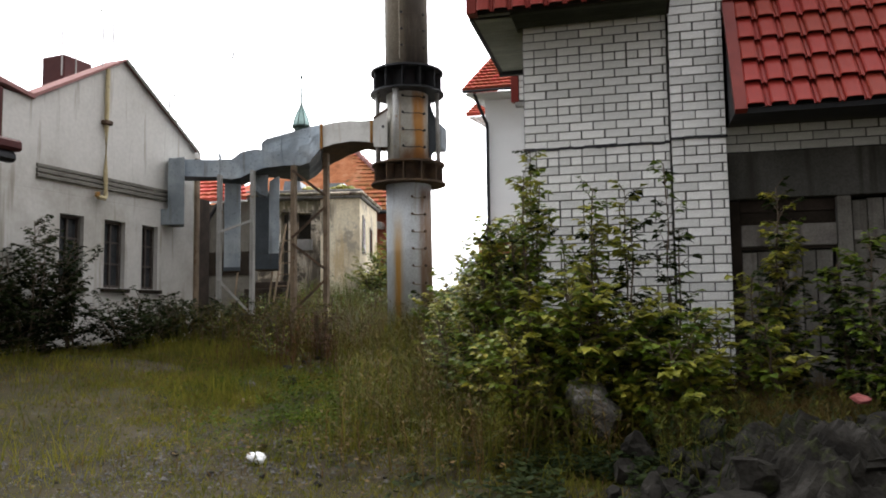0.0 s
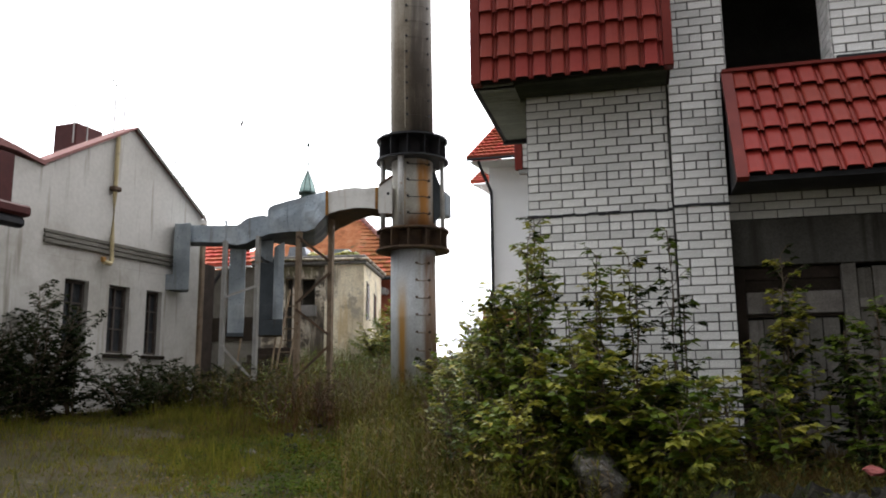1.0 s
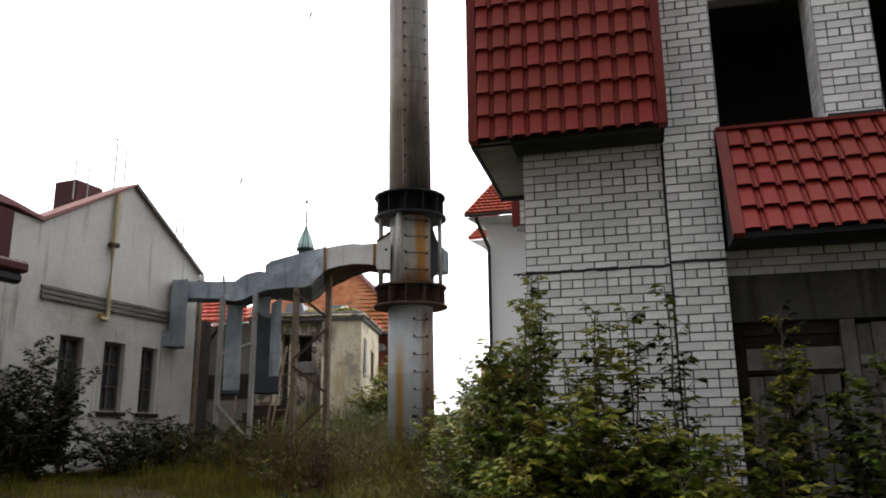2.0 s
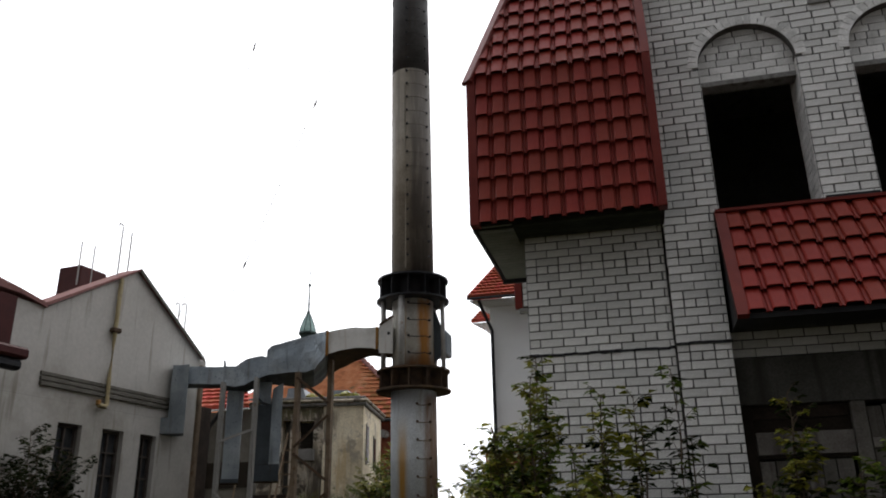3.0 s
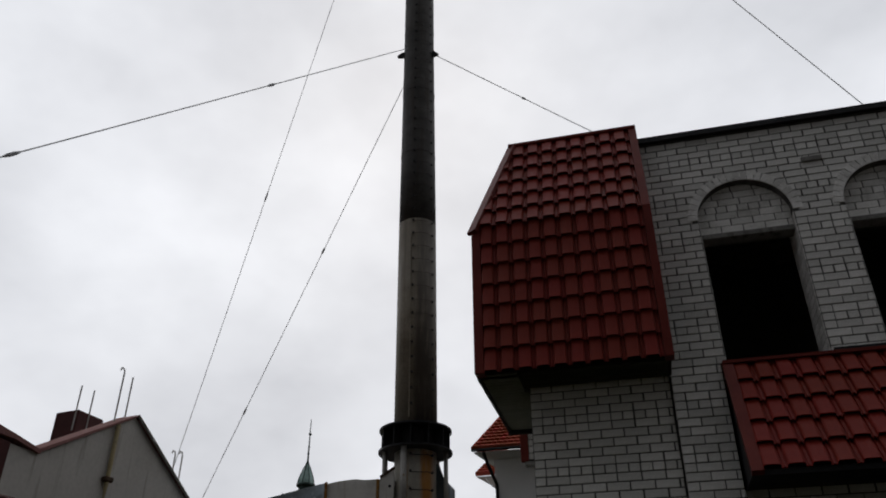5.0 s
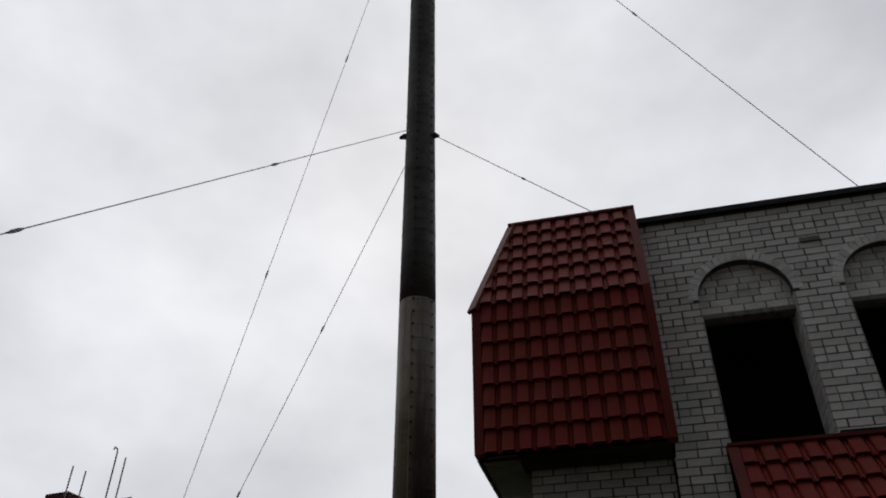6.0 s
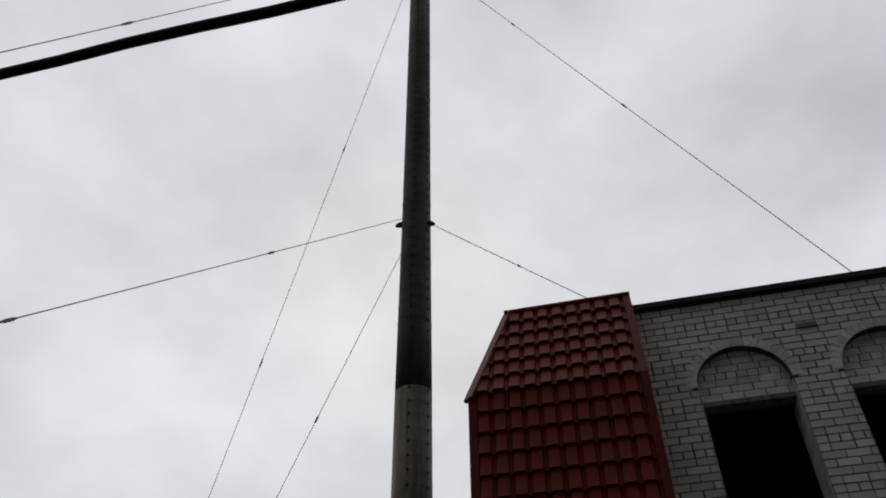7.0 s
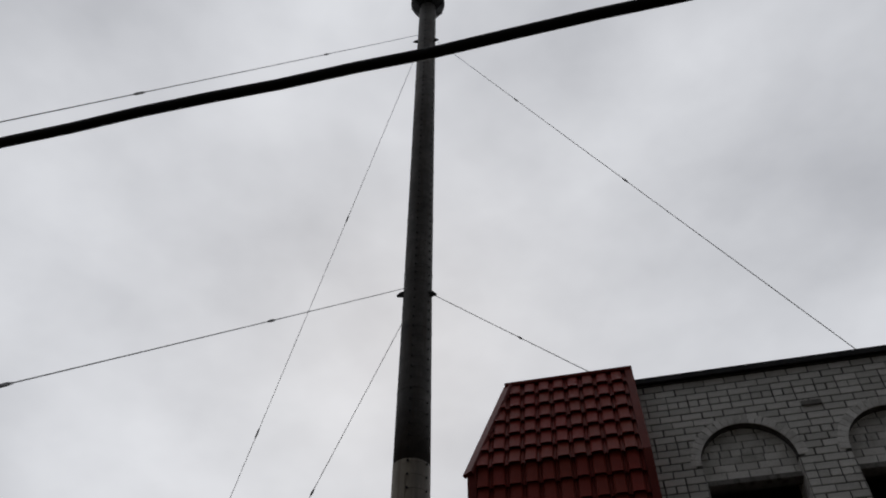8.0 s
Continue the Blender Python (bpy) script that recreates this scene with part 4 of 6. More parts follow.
    part("seam_strip", bar(bmesh.new(), (-7.10, 14.945, 4.88), (-7.16, 14.945, 5.50), 0.012, 0.015), M_GALV, du)
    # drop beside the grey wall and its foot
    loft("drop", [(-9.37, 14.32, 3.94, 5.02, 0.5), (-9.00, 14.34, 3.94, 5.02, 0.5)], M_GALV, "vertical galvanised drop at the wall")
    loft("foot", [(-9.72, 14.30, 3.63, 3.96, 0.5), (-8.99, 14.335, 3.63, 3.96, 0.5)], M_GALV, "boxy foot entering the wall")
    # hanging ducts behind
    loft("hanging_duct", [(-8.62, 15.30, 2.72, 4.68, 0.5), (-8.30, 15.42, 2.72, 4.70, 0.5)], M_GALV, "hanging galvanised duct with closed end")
    loft("hanging_duct", [(-7.92, 15.35, 3.06, 4.30, 0.6), (-7.76, 15.38, 3.06, 4.26, 0.6), (-7.62, 15.40, 3.06, 4.36, 0.6)], M_GALVDARK, "dark hanging duct with hollow curved top")
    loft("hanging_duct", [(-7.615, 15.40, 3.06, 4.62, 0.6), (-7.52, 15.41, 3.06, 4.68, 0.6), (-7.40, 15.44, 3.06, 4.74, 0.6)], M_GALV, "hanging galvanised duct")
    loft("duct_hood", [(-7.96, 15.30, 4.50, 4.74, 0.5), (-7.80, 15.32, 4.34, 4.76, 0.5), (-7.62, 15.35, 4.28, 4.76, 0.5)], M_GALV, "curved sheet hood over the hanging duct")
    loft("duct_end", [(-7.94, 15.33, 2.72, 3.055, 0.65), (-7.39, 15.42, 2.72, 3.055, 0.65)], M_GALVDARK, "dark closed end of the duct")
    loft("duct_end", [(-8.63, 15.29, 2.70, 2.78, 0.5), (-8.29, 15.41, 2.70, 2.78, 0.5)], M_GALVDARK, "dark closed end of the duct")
    part("bent_strip", bar(bmesh.new(), (-8.42, 14.75, 4.98), (-8.44, 14.75, 5.12), 0.05, 0.02), M_GALVDARK, du)
    part("hanger_plate", boxed(-8.0, -7.76, 15.6, 15.7, 2.8, 3.25), M_RUSTDARK, du)


duct()


def duct_supports():
    def frame_pair(label, a, b, mat, z1a, z1b, braces, w):
        f = empty("duct_support", label, "support frame", (a[0], a[1], ground_z(*a)), "duct supports")
        for p, z1 in ((a, z1a), (b, z1b)):
            post = part("post", bar(bmesh.new(), (p[0], p[1], ground_z(*p) - 0.1), (p[0], p[1], z1), w, w), mat, f)
            part("flange_strip", bar(bmesh.new(), (p[0] + w * 0.62, p[1], ground_z(*p) - 0.1), (p[0] + w * 0.62, p[1], z1 - 0.01), w * 0.22, w * 1.5), mat, post)
        for za, zb, bw in braces:
            part("brace", bar(bmesh.new(), (a[0], a[1] - w * 0.7, za), (b[0], b[1] - w * 0.7, zb), bw * 0.8, 0.05), M_POSTPALE if mat is M_POSTPALE else M_RUSTDARK, f)
    frame_pair("pale steel duct support with thin braces", (-8.36, 14.62), (-7.77, 14.93), M_POSTPALE, 4.64, 4.76, ((3.42, 3.68, 0.055), (2.48, 1.75, 0.055)), 0.07)
    frame_pair("rust-stained steel duct support with zigzag braces", (-6.90, 15.06), (-6.28, 15.32), M_POSTRUST, 4.86, 5.10, ((4.72, 4.20, 0.085), (3.30, 3.95, 0.085), (3.18, 2.66, 0.085), (1.75, 2.42, 0.085)), 0.085)


duct_supports()


# ---- grey gabled building ----
LW = Matrix.Translation((-9.43, 15.10, 0)) @ Matrix(((0.115, -0.993, 0, 0), (0.993, 0.115, 0, 0), (0, 0, 1, 0), (0, 0, 0, 1)))   # local x along the wall, -y out of it


def grey_building():
    b = empty("grey_building", "low grey rendered gabled building with red metal roof", "building", (-9.9, 12.5, 1.0))

    def lp(name, bm, mat, label="", parent=None):
        bmesh.ops.transform(bm, matrix=LW, verts=bm.verts)
        return part(name, bm, mat, parent or b, label)
    wins = [(-3.38, -2.83), (-2.33, -1.79), (-1.33, -0.87)]
    z0, z1 = 2.26, 3.545
    cuts = [-7.5] + [v for w in wins for v in w] + [0.27]
    for i in range(0, len(cuts), 2):
        lp("wall", boxed(cuts[i], cuts[i + 1], 0, 0.4, 0.5, 3.90), M_RENDER, "stained grey render")
    for a, c in wins:
        lp("apron_wall", boxed(a, c, 0, 0.4, 0.5, z0), M_RENDER)
        lp("lintel_wall", boxed(a, c, 0, 0.4, z1, 3.90), M_RENDER)
    lp("gable", prism(bmesh.new(), [(-7.5, 3.902), (0.27, 3.902), (0.27, 5.36), (-1.92, 6.70), (-4.0, 5.44), (-7.5, 5.50)], 0, 0.4), M_RENDER, "stained grey gable")
    lp("corner_return", boxed(-0.10, 0.265, 0.41, 9.0, 0.5, 5.3), M_RENDER)
    # the shade in the steps' grooves is put into their darker colour
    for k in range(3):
        lp("string_course", boxed(-3.92, -0.45, -0.06 + 0.014 * k, 0.0, 4.10 + 0.09 * k, 4.165 + 0.09 * k, bevel=0.008), M_DARKENED, "stepped moulding band")
    for a, c in wins:
        w = empty("window", "", "")
        w.parent = b
        w.matrix_parent_inverse = b.matrix_basis.inverted()
        lp("window_pane", boxed(a, c, 0.16, 0.17, z0, z1), M_GLASSDARK, "", w)
        for s in (boxed(a, a + 0.05, 0.10, 0.16, z0, z1), boxed(c - 0.05, c, 0.10, 0.16, z0, z1), boxed(a + 0.05, c - 0.05, 0.10, 0.16, z1 - 0.06, z1), boxed(a + 0.05, c - 0.05, 0.10, 0.16, z0, z0 + 0.05)):
            lp("window_frame", s, M_FRAME, "", w)
        mid = (a + c) / 2
        lp("glazing_bar", boxed(mid - 0.02, mid + 0.02, 0.11, 0.155, z0 + 0.05, z1 - 0.06), M_FRAME, "", w)
        for f in (0.36, 0.68):
            lp("glazing_bar", boxed(a + 0.05, mid - 0.02, 0.115, 0.15, z0 + f * (z1 - z0) - 0.015, z0 + f * (z1 - z0) + 0.015), M_FRAME, "", w)
            lp("glazing_bar", boxed(mid + 0.02, c - 0.05, 0.115, 0.15, z0 + f * (z1 - z0) - 0.015, z0 + f * (z1 - z0) + 0.015), M_FRAME, "", w)
        lp("window_sill", boxed(a - 0.07, c + 0.07, -0.09, 0.1, z0 - 0.085, z0 - 0.015, bevel=0.01), M_DARKWOOD, "dark weathered sill", w)
    # roofs
    lp("roof", prism(bmesh.new(), [(-4.05, 5.44), (-1.92, 6.72), (0.33, 5.33), (0.33, 5.34), (-1.92, 6.76), (-4.05, 5.51)], -0.07, 0.44), M_ROOFOLD, "faded red sheet coping along the gable")
    lp("roof", prism(bmesh.new(), [(-4.0, 5.02), (-1.92, 5.30), (0.26, 4.98), (0.26, 5.04), (-1.92, 5.36), (-4.0, 5.08)], 0.45, 9.0), M_ROOFOLD, "low faded red sheet roof behind the gable")
    lp("verge_board", prism(bmesh.new(), [(-1.92, 6.68), (0.34, 5.27), (0.34, 5.345), (-1.92, 6.765)], -0.085, -0.072), M_DARKENED, "dark verge board")
    lp("side_roof", prism(bmesh.new(), [(-9.5, 5.60), (-4.6, 5.52), (-4.03, 5.42), (-4.03, 5.49), (-4.6, 5.60), (-7.0, 5.98), (-9.5, 6.05)], -0.07, 2.4), M_ROOFOLD, "faded red sheet side roof")
    lp("corner_cap", boxed(0.272, 0.55, 0.05, 0.4, 4.9, 5.34), M_RENDER)
    lp("roof_box", boxed(-1.96, -1.22, 1.5, 2.1, 5.2, 7.06, bevel=0.02), M_MAROON, "red sheet-clad roof box")
    # porch at the near end
    porch = lp("porch_panel", boxed(-7.5, -5.02, -0.50, -0.02, 4.50, 5.30), M_MAROON, "dark red sheet cladding")
    lp("porch_eave", boxed(-7.5, -4.78, -0.70, -0.02, 4.30, 4.48, bevel=0.04), M_MAROON, "dark red porch eave", porch)
    lp("porch_gutter", boxed(-7.5, -4.84, -0.66, -0.46, 4.12, 4.29, bevel=0.05), M_BLACKSTEEL, "black gutter under the eave", porch)
    # gas pipe
    pipe = lp("gas_pipe", rod(bmesh.new(), [(-2.40, -0.06, 6.42), (-2.40, -0.06, 5.3), (-2.40, -0.06, 4.42), (-2.40, -0.08, 3.98), (-2.45, -0.10, 3.92), (-2.62, -0.10, 3.93)], 0.042, 10), M_YPIPE, "faded yellow gas pipe on the gable")
    lp("pipe_cap", boxed(-2.50, -2.30, -0.14, 0.0, 5.33, 5.42, bevel=0.02), M_RUSTDARK, "", pipe)
    lp("valve", boxed(-2.66, -2.58, -0.13, -0.06, 3.93, 4.02, bevel=0.01), M_RUST, "", pipe)
    # vent pipes above the roof
    for x, y, zb, zt, hook in ((-2.27, 0.2, 6.3, 7.63, 1), (-1.80, 0.4, 6.5, 7.66, 0), (-2.02, 1.5, 6.6, 7.55, 0), (-1.66, 1.5, 6.6, 7.57, 0), (0.20, 0.45, 5.2, 6.62, 1), (0.26, 0.7, 5.2, 6.68, 1)):
        pts = [(x, y, zb), (x, y, zt - 0.06)] + ([(x - 0.02, y, zt), (x - 0.09, y, zt + 0.01), (x - 0.11, y, zt - 0.05)] if hook else [(x, y, zt)])
        lp("vent_pipe", rod(bmesh.new(), pts, 0.016, 6), M_POSTPALE, "thin roof vent pipe")
    # downpipes on the far corner, and dark boards that colour in the shaded gap
    lp("downpipe", rod(bmesh.new(), [(0.36, 0.02, 5.2), (0.36, 0.02, 1.1)], 0.05, 10), M_POSTRUST, "rusty downpipe")
    lp("downpipe", rod(bmesh.new(), [(0.52, 0.10, 4.9), (0.52, 0.10, 1.1)], 0.05, 10), M_POSTRUST, "stained downpipe")
    lp("corner_board", boxed(0.62, 0.80, 0.3, 0.4, 1.0, 4.7), M_DARKWOOD, "dark board that also stands for the shaded gap")
    lp("corner_board", boxed(0.84, 1.25, 0.32, 0.42, 1.0, 4.4), M_DARKWOOD, "dark board that also stands for the shaded gap")


grey_building()


# ---- buildings behind ----
def tiled_slope(parent, quad, cols, rows, mat, name="roof_tile", cap=300):
    """Tiles over a flat four-cornered slope (lower left, lower right, upper right, upper left), each one a small lapped plate."""
    a, b, c, d = [Vector(p) for p in quad]
    n = (b - a).cross(d - a).normalized()
    w = (b - a).length / cols
    shared = {}
    for r in range(rows):
        l0, r0 = a.lerp(d, r / rows), b.lerp(c, r / rows)
        l1, r1 = a.lerp(d, (r + 1) / rows), b.lerp(c, (r + 1) / rows)
        k = max(1, round((r0 - l0).length / w))
        ax = (r0 - l0).normalized()
        up = ((l1 + r1) / 2 - (l0 + r0) / 2)
        up -= ax * up.dot(ax)
        h, ww = up.length * 1.12, (r0 - l0).length / k
        key = (round(ww, 3), round(h, 3))
        if key not in shared:
            bm = bmesh.new()
            rows_v = [[bm.verts.new((u * ww, yy - o, zz)) for u, yy in ((0.0, 0.0), (0.25, -0.011), (0.5, -0.015), (0.75, -0.011), (0.985, 0.0))] for zz, o in ((0, 0.0), (0, 0.065), (h, 0.004))]
            for p, q in zip(rows_v, rows_v[1:]):
                for i in range(4):
                    bm.faces.new((p[i], p[i + 1], q[i + 1], q[i]))
            data = bpy.data.meshes.new(name)
            bm.to_mesh(data)
            bm.free()
            data.materials.append(mat)
            shared[key] = data
        basis = Matrix((ax, -n, up.normalized())).transposed().to_4x4()
        for i in range(k):
            ob = new(name, shared[key])
            ob.parent, ob.matrix_parent_inverse = parent, parent.matrix_basis.inverted()
            ob.matrix_basis = Matrix.Translation(l0 + ax * (i * ww)) @ basis @ Euler((random.uniform(-0.02, 0.02), random.uniform(-0.02, 0.02), 0)).to_matrix().to_4x4()


def slab(bm, quad, t):
    a, b, c, d = [Vector(p) for p in quad]
    n = (b - a).cross(d - a).normalized() * t
    top = [bm.verts.new(p) for p in (a, b, c, d)]
    low = [bm.verts.new(p - n) for p in (a, b, c, d)]
    bm.faces.new(top)
    bm.faces.new(low[::-1])
    for i in range(4):
        bm.faces.new((top[i], low[i], low[(i + 1) % 4], top[(i + 1) % 4]))
    return bm


for m, c, x0, half, z0, z1, fade, amount in (
    (M_FROW, (0.06, 0.052, 0.042), -9.05, 0.55, 1.5, 4.3, 0.9, 0.9),
    (M_FROW, (0.10, 0.095, 0.05), -10.2, 1.9, 4.6, 5.5, 0.3, 0.85),
    (M_YELLOW, (0.20, 0.175, 0.14), -8.75, 0.30, 4.2, 5.3, 0.4, 0.85),
    (M_YELLOW, (0.30, 0.26, 0.20), -8.0, 0.35, 1.5, 3.2, 0.6, 0.6),
    (M_YELLOW, (0.55, 0.40, 0.20), -8.35, 0.22, 2.0, 4.4, 0.8, 0.6)):
    stain_or_tone(m, c, x0, half, z0, z1, fade, amount, 0.35)


def cream_building():
    b = empty("cream_building", "ruined cream-rendered flat-roofed outbuilding with moss and stains", "building", (-9, 21, 2.3))
    # front wall from F0 to F1, side wall running back from F1
    F0, F1 = Vector((-11.85, 20.95, 0)), Vector((-7.80, 21.64, 0))
    d = (F1 - F0).normalized()
    n = Vector((d.y, -d.x, 0))
    m = Matrix((( d.x, -n.x, 0, F0.x), (d.y, -n.y, 0, F0.y), (0, 0, 1, 0), (0, 0, 0, 1)))
    length = (F1 - F0).length

    def lp(name, bm, mat, label="", parent=None):
        bmesh.ops.transform(bm, matrix=m, verts=bm.verts)
        return part(name, bm, mat, parent or b, label)
    split = 2.95
    wx0, wx1, wz0, wz1 = 2.20, 2.66, 3.95, 4.72
    for a in ((0, 1.75, 0, 0.35, 1.8, 5.1), (1.75, wx0, 0, 0.35, 4.75, 5.1), (1.98, wx0, 0, 0.35, 1.8, 4.75), (wx0, wx1, 0, 0.35, 1.8, wz0), (wx0, wx1, 0, 0.35, wz1, 5.1), (wx1, split, 0, 0.35, 1.8, 5.1)):
        lp("front_wall", boxed(*a), M_FROW, "flaking mossy render with bare brick patches")
    lp("front_wall", boxed(split, length, -0.06, 0.35, 1.8, 5.12), M_YELLOW, "peeling cream render")
    lp("side_wall", boxed(length - 0.35, length - 0.003, 0.352, 3.2, 1.8, 5.12), M_YELLOW, "peeling cream render")
    for y0, zt in ((0.45, 4.62), (1.75, 4.4)):
        s = lp("slot_window", boxed(length - 0.04, length + 0.012, y0, y0 + 0.42, 3.55, zt), M_GLASSDARK, "dark slot window")
        lp("slot_frame", boxed(length + 0.0, length + 0.03, y0 - 0.05, y0, 3.5, zt + 0.05), M_FRAME, "", s)
    lp("window_frame", boxed(wx0, wx0 + 0.04, 0.08, 0.14, wz0, wz1), M_FRAME)
    lp("window_frame", boxed(wx1 - 0.04, wx1, 0.08, 0.14, wz0, wz1), M_FRAME)
    lp("window_sill", boxed(wx0 - 0.05, wx1 + 0.05, -0.05, 0.1, wz0 - 0.33, wz0 - 0.01), M_CONCRETE, "pale cement sill panel")
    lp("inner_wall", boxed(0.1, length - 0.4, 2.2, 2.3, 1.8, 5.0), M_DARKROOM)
    lp("cornice", boxed(-0.1, length + 0.10, -0.14, 3.3, 5.122, 5.22, bevel=0.03), M_CONCRETE, "dark mossy cornice")
    lp("cornice", boxed(-0.1, length + 0.16, -0.20, 3.3, 5.222, 5.31, bevel=0.03), M_FROW, "upper cornice moulding")
    lp("roof_slab", boxed(-0.1, length + 0.05, -0.1, 3.3, 5.312, 5.40, bevel=0.02), M_CONCRETE)
    lp("skylight", prism(bmesh.new(), [(1.75, 5.40), (2.35, 5.40), (2.25, 5.72), (1.80, 5.72)], 0.2, 1.0), M_GALV, "bent sheet roof hatch")
    for k, (x, y, r) in enumerate(((3.55, 0.15, 0.20), (3.78, 0.25, 0.16), (3.3, 0.1, 0.13), (2.5, 0.2, 0.16), (2.75, 0.3, 0.12))):
        bm = bmesh.new()
        bmesh.ops.create_icosphere(bm, subdivisions=3, radius=r, matrix=Matrix.Translation((x, y, 5.40 + r * 0.25)))
        for v in bm.verts:
            v.co += 0.06 * noise.noise_vector(v.co * 9) + Vector((0, 0, -0.3 * (v.co.z - 5.40)))
        lp("moss_clump", bm, M_LEAFY, "yellow-green moss cushion on the roof edge")
    lp("skylight", prism(bmesh.new(), [(3.0, 5.40), (3.6, 5.40), (3.55, 5.66), (3.1, 5.66)], 0.4, 1.2), M_GALV, "bent sheet roof hatch")


cream_building()


def tiled_house():
    h = empty("brick_house", "red brick house with old orange clay-tiled hip roof", "house", (-9.5, 27, 2.3))
    part("wall", boxed(-15.5, -7.8, 26.0, 27.6, 2.0, 5.45), M_REDBRICK, h, "red brick wall")
    apex0, apex1 = Vector((-12.6, 28.6, 8.0)), Vector((-10.25, 28.0, 7.92))
    e = [Vector((-15.9, 25.3, 5.35)), Vector((-7.25, 25.5, 5.25)), Vector((-8.0, 28.5, 5.25)), Vector((-15.9, 33.2, 5.35))]
    front = (e[0], e[1], apex1, apex0)
    side = (e[1], e[2], apex1 + Vector((-0.5, 1.5, 0)), apex1)
    part("roof", slab(bmesh.new(), front, 0.12), M_CLAY, h, "orange clay tile roof")
    part("roof", slab(bmesh.new(), side, 0.12), M_CLAY, h, "orange clay tile roof")
    tiled_slope(h, (e[0].lerp(e[1], 0.42), e[1], apex1, apex0.lerp(apex1, 0.0)), 20, 15, M_CLAY)
    for k in range(14):
        p, q = e[1].lerp(apex1, k / 14) + Vector((0, 0, 0.05)), e[1].lerp(apex1, (k + 1.06) / 14) + Vector((0, 0, 0.05))
        part("hip_tile", rod(bmesh.new(), [p, q], [0.10, 0.075], 8), M_ROOFOLD, h)
    part("gutter", rod(bmesh.new(), [e[0] - Vector((0, 0.08, 0.05)), e[1] - Vector((-0.1, 0.08, 0.05))], 0.06, 8), M_BLACKSTEEL, h)
    part("vent_pipe", rod(bmesh.new(), [(-8.55, 25.95, 4.80), (-8.55, 25.55, 4.80)], 0.13, 12), M_POSTPALE, h, "stub of flue pipe in the wall")
    part("arch_panel", boxed(-8.8, -8.4, 25.97, 25.995, 3.6, 4.6), M_REDBRICK, h)


tiled_house()


def back_shed():
    s = empty("red_roof_shed", "low shed with red metal-tiled roof in the passage", "shed", (-10.5, 18.5, 1.8))
    # the passage's shade is put into this wall's colour
    part("wall", boxed(-13.0, -9.5, 18.2, 18.6, 1.4, 4.6), M_DARKENED, s, "render darkened for the passage's shade")
    part("dark_base", boxed(-13.0, -9.5, 18.16, 18.198, 2.75, 3.35), M_DARKWOOD, s, "dark boarded band")
    q = ((-13.2, 17.85, 4.66), (-9.45, 17.85, 4.66), (-10.7, 20.0, 5.75), (-13.2, 20.0, 5.75))
    part("roof", slab(bmesh.new(), q, 0.08), M_TILE_BRIGHT, s)
    tiled_slope(s, q, 15, 7, M_TILE_BRIGHT)
    part("fascia", bar(bmesh.new(), (-13.2, 17.84, 4.60), (-9.44, 17.84, 4.60), 0.10, 0.03), M_WHITE, s, "white fascia board")
    part("downpipe", rod(bmesh.new(), [(-10.2, 17.8, 4.55), (-10.55, 17.95, 4.2), (-10.7, 18.1, 3.9), (-10.7, 18.1, 1.6)], 0.05, 8), M_BLACKSTEEL, s, "black downpipe")
    part("door", boxed(-11.6, -10.75, 18.17, 18.198, 1.6, 3.9), M_DARKWOOD, s, "dark door")
    st = empty("stairs", "dark steps with leaning pale handrails by the shed", "stairs", (-9.3, 18.2, 1.7))
    for k in range(5):
        part("step", boxed(-9.6, -8.55, 17.3 + k * 0.25, 17.56 + k * 0.25, 1.55 + k * 0.0, 1.85 + k * 0.18, bevel=0.01), M_DARKWOOD, st)
    for x0, x1, y in ((-9.62, -9.45, 17.4), (-8.62, -8.45, 17.25)):
        part("handrail", rod(bmesh.new(), [(x0 + 0.05, y, 1.6), (x1 - 0.02, y + 0.1, 2.85)], 0.025, 8), M_POSTRUST, st)
    ladder = empty("ladder", "old pale wooden ladder leaning on the wall", "ladder", (-8.45, 17.6, 1.8))
    for dx in (0.0, 0.32):
        part("rail", bar(bmesh.new(), (-8.62 + dx, 17.6, 1.72), (-8.48 + dx, 18.1, 4.0), 0.04, 0.03), M_POSTRUST, ladder)
    for k in range(8):
        f = (k + 0.5) / 8
        part("rung", bar(bmesh.new(), (-8.62 + 0.14 * f, 17.6 + 0.5 * f, 1.72 + 2.28 * f), (-8.30 + 0.14 * f, 17.6 + 0.5 * f, 1.72 + 2.28 * f), 0.025), M_POSTRUST, ladder)


back_shed()


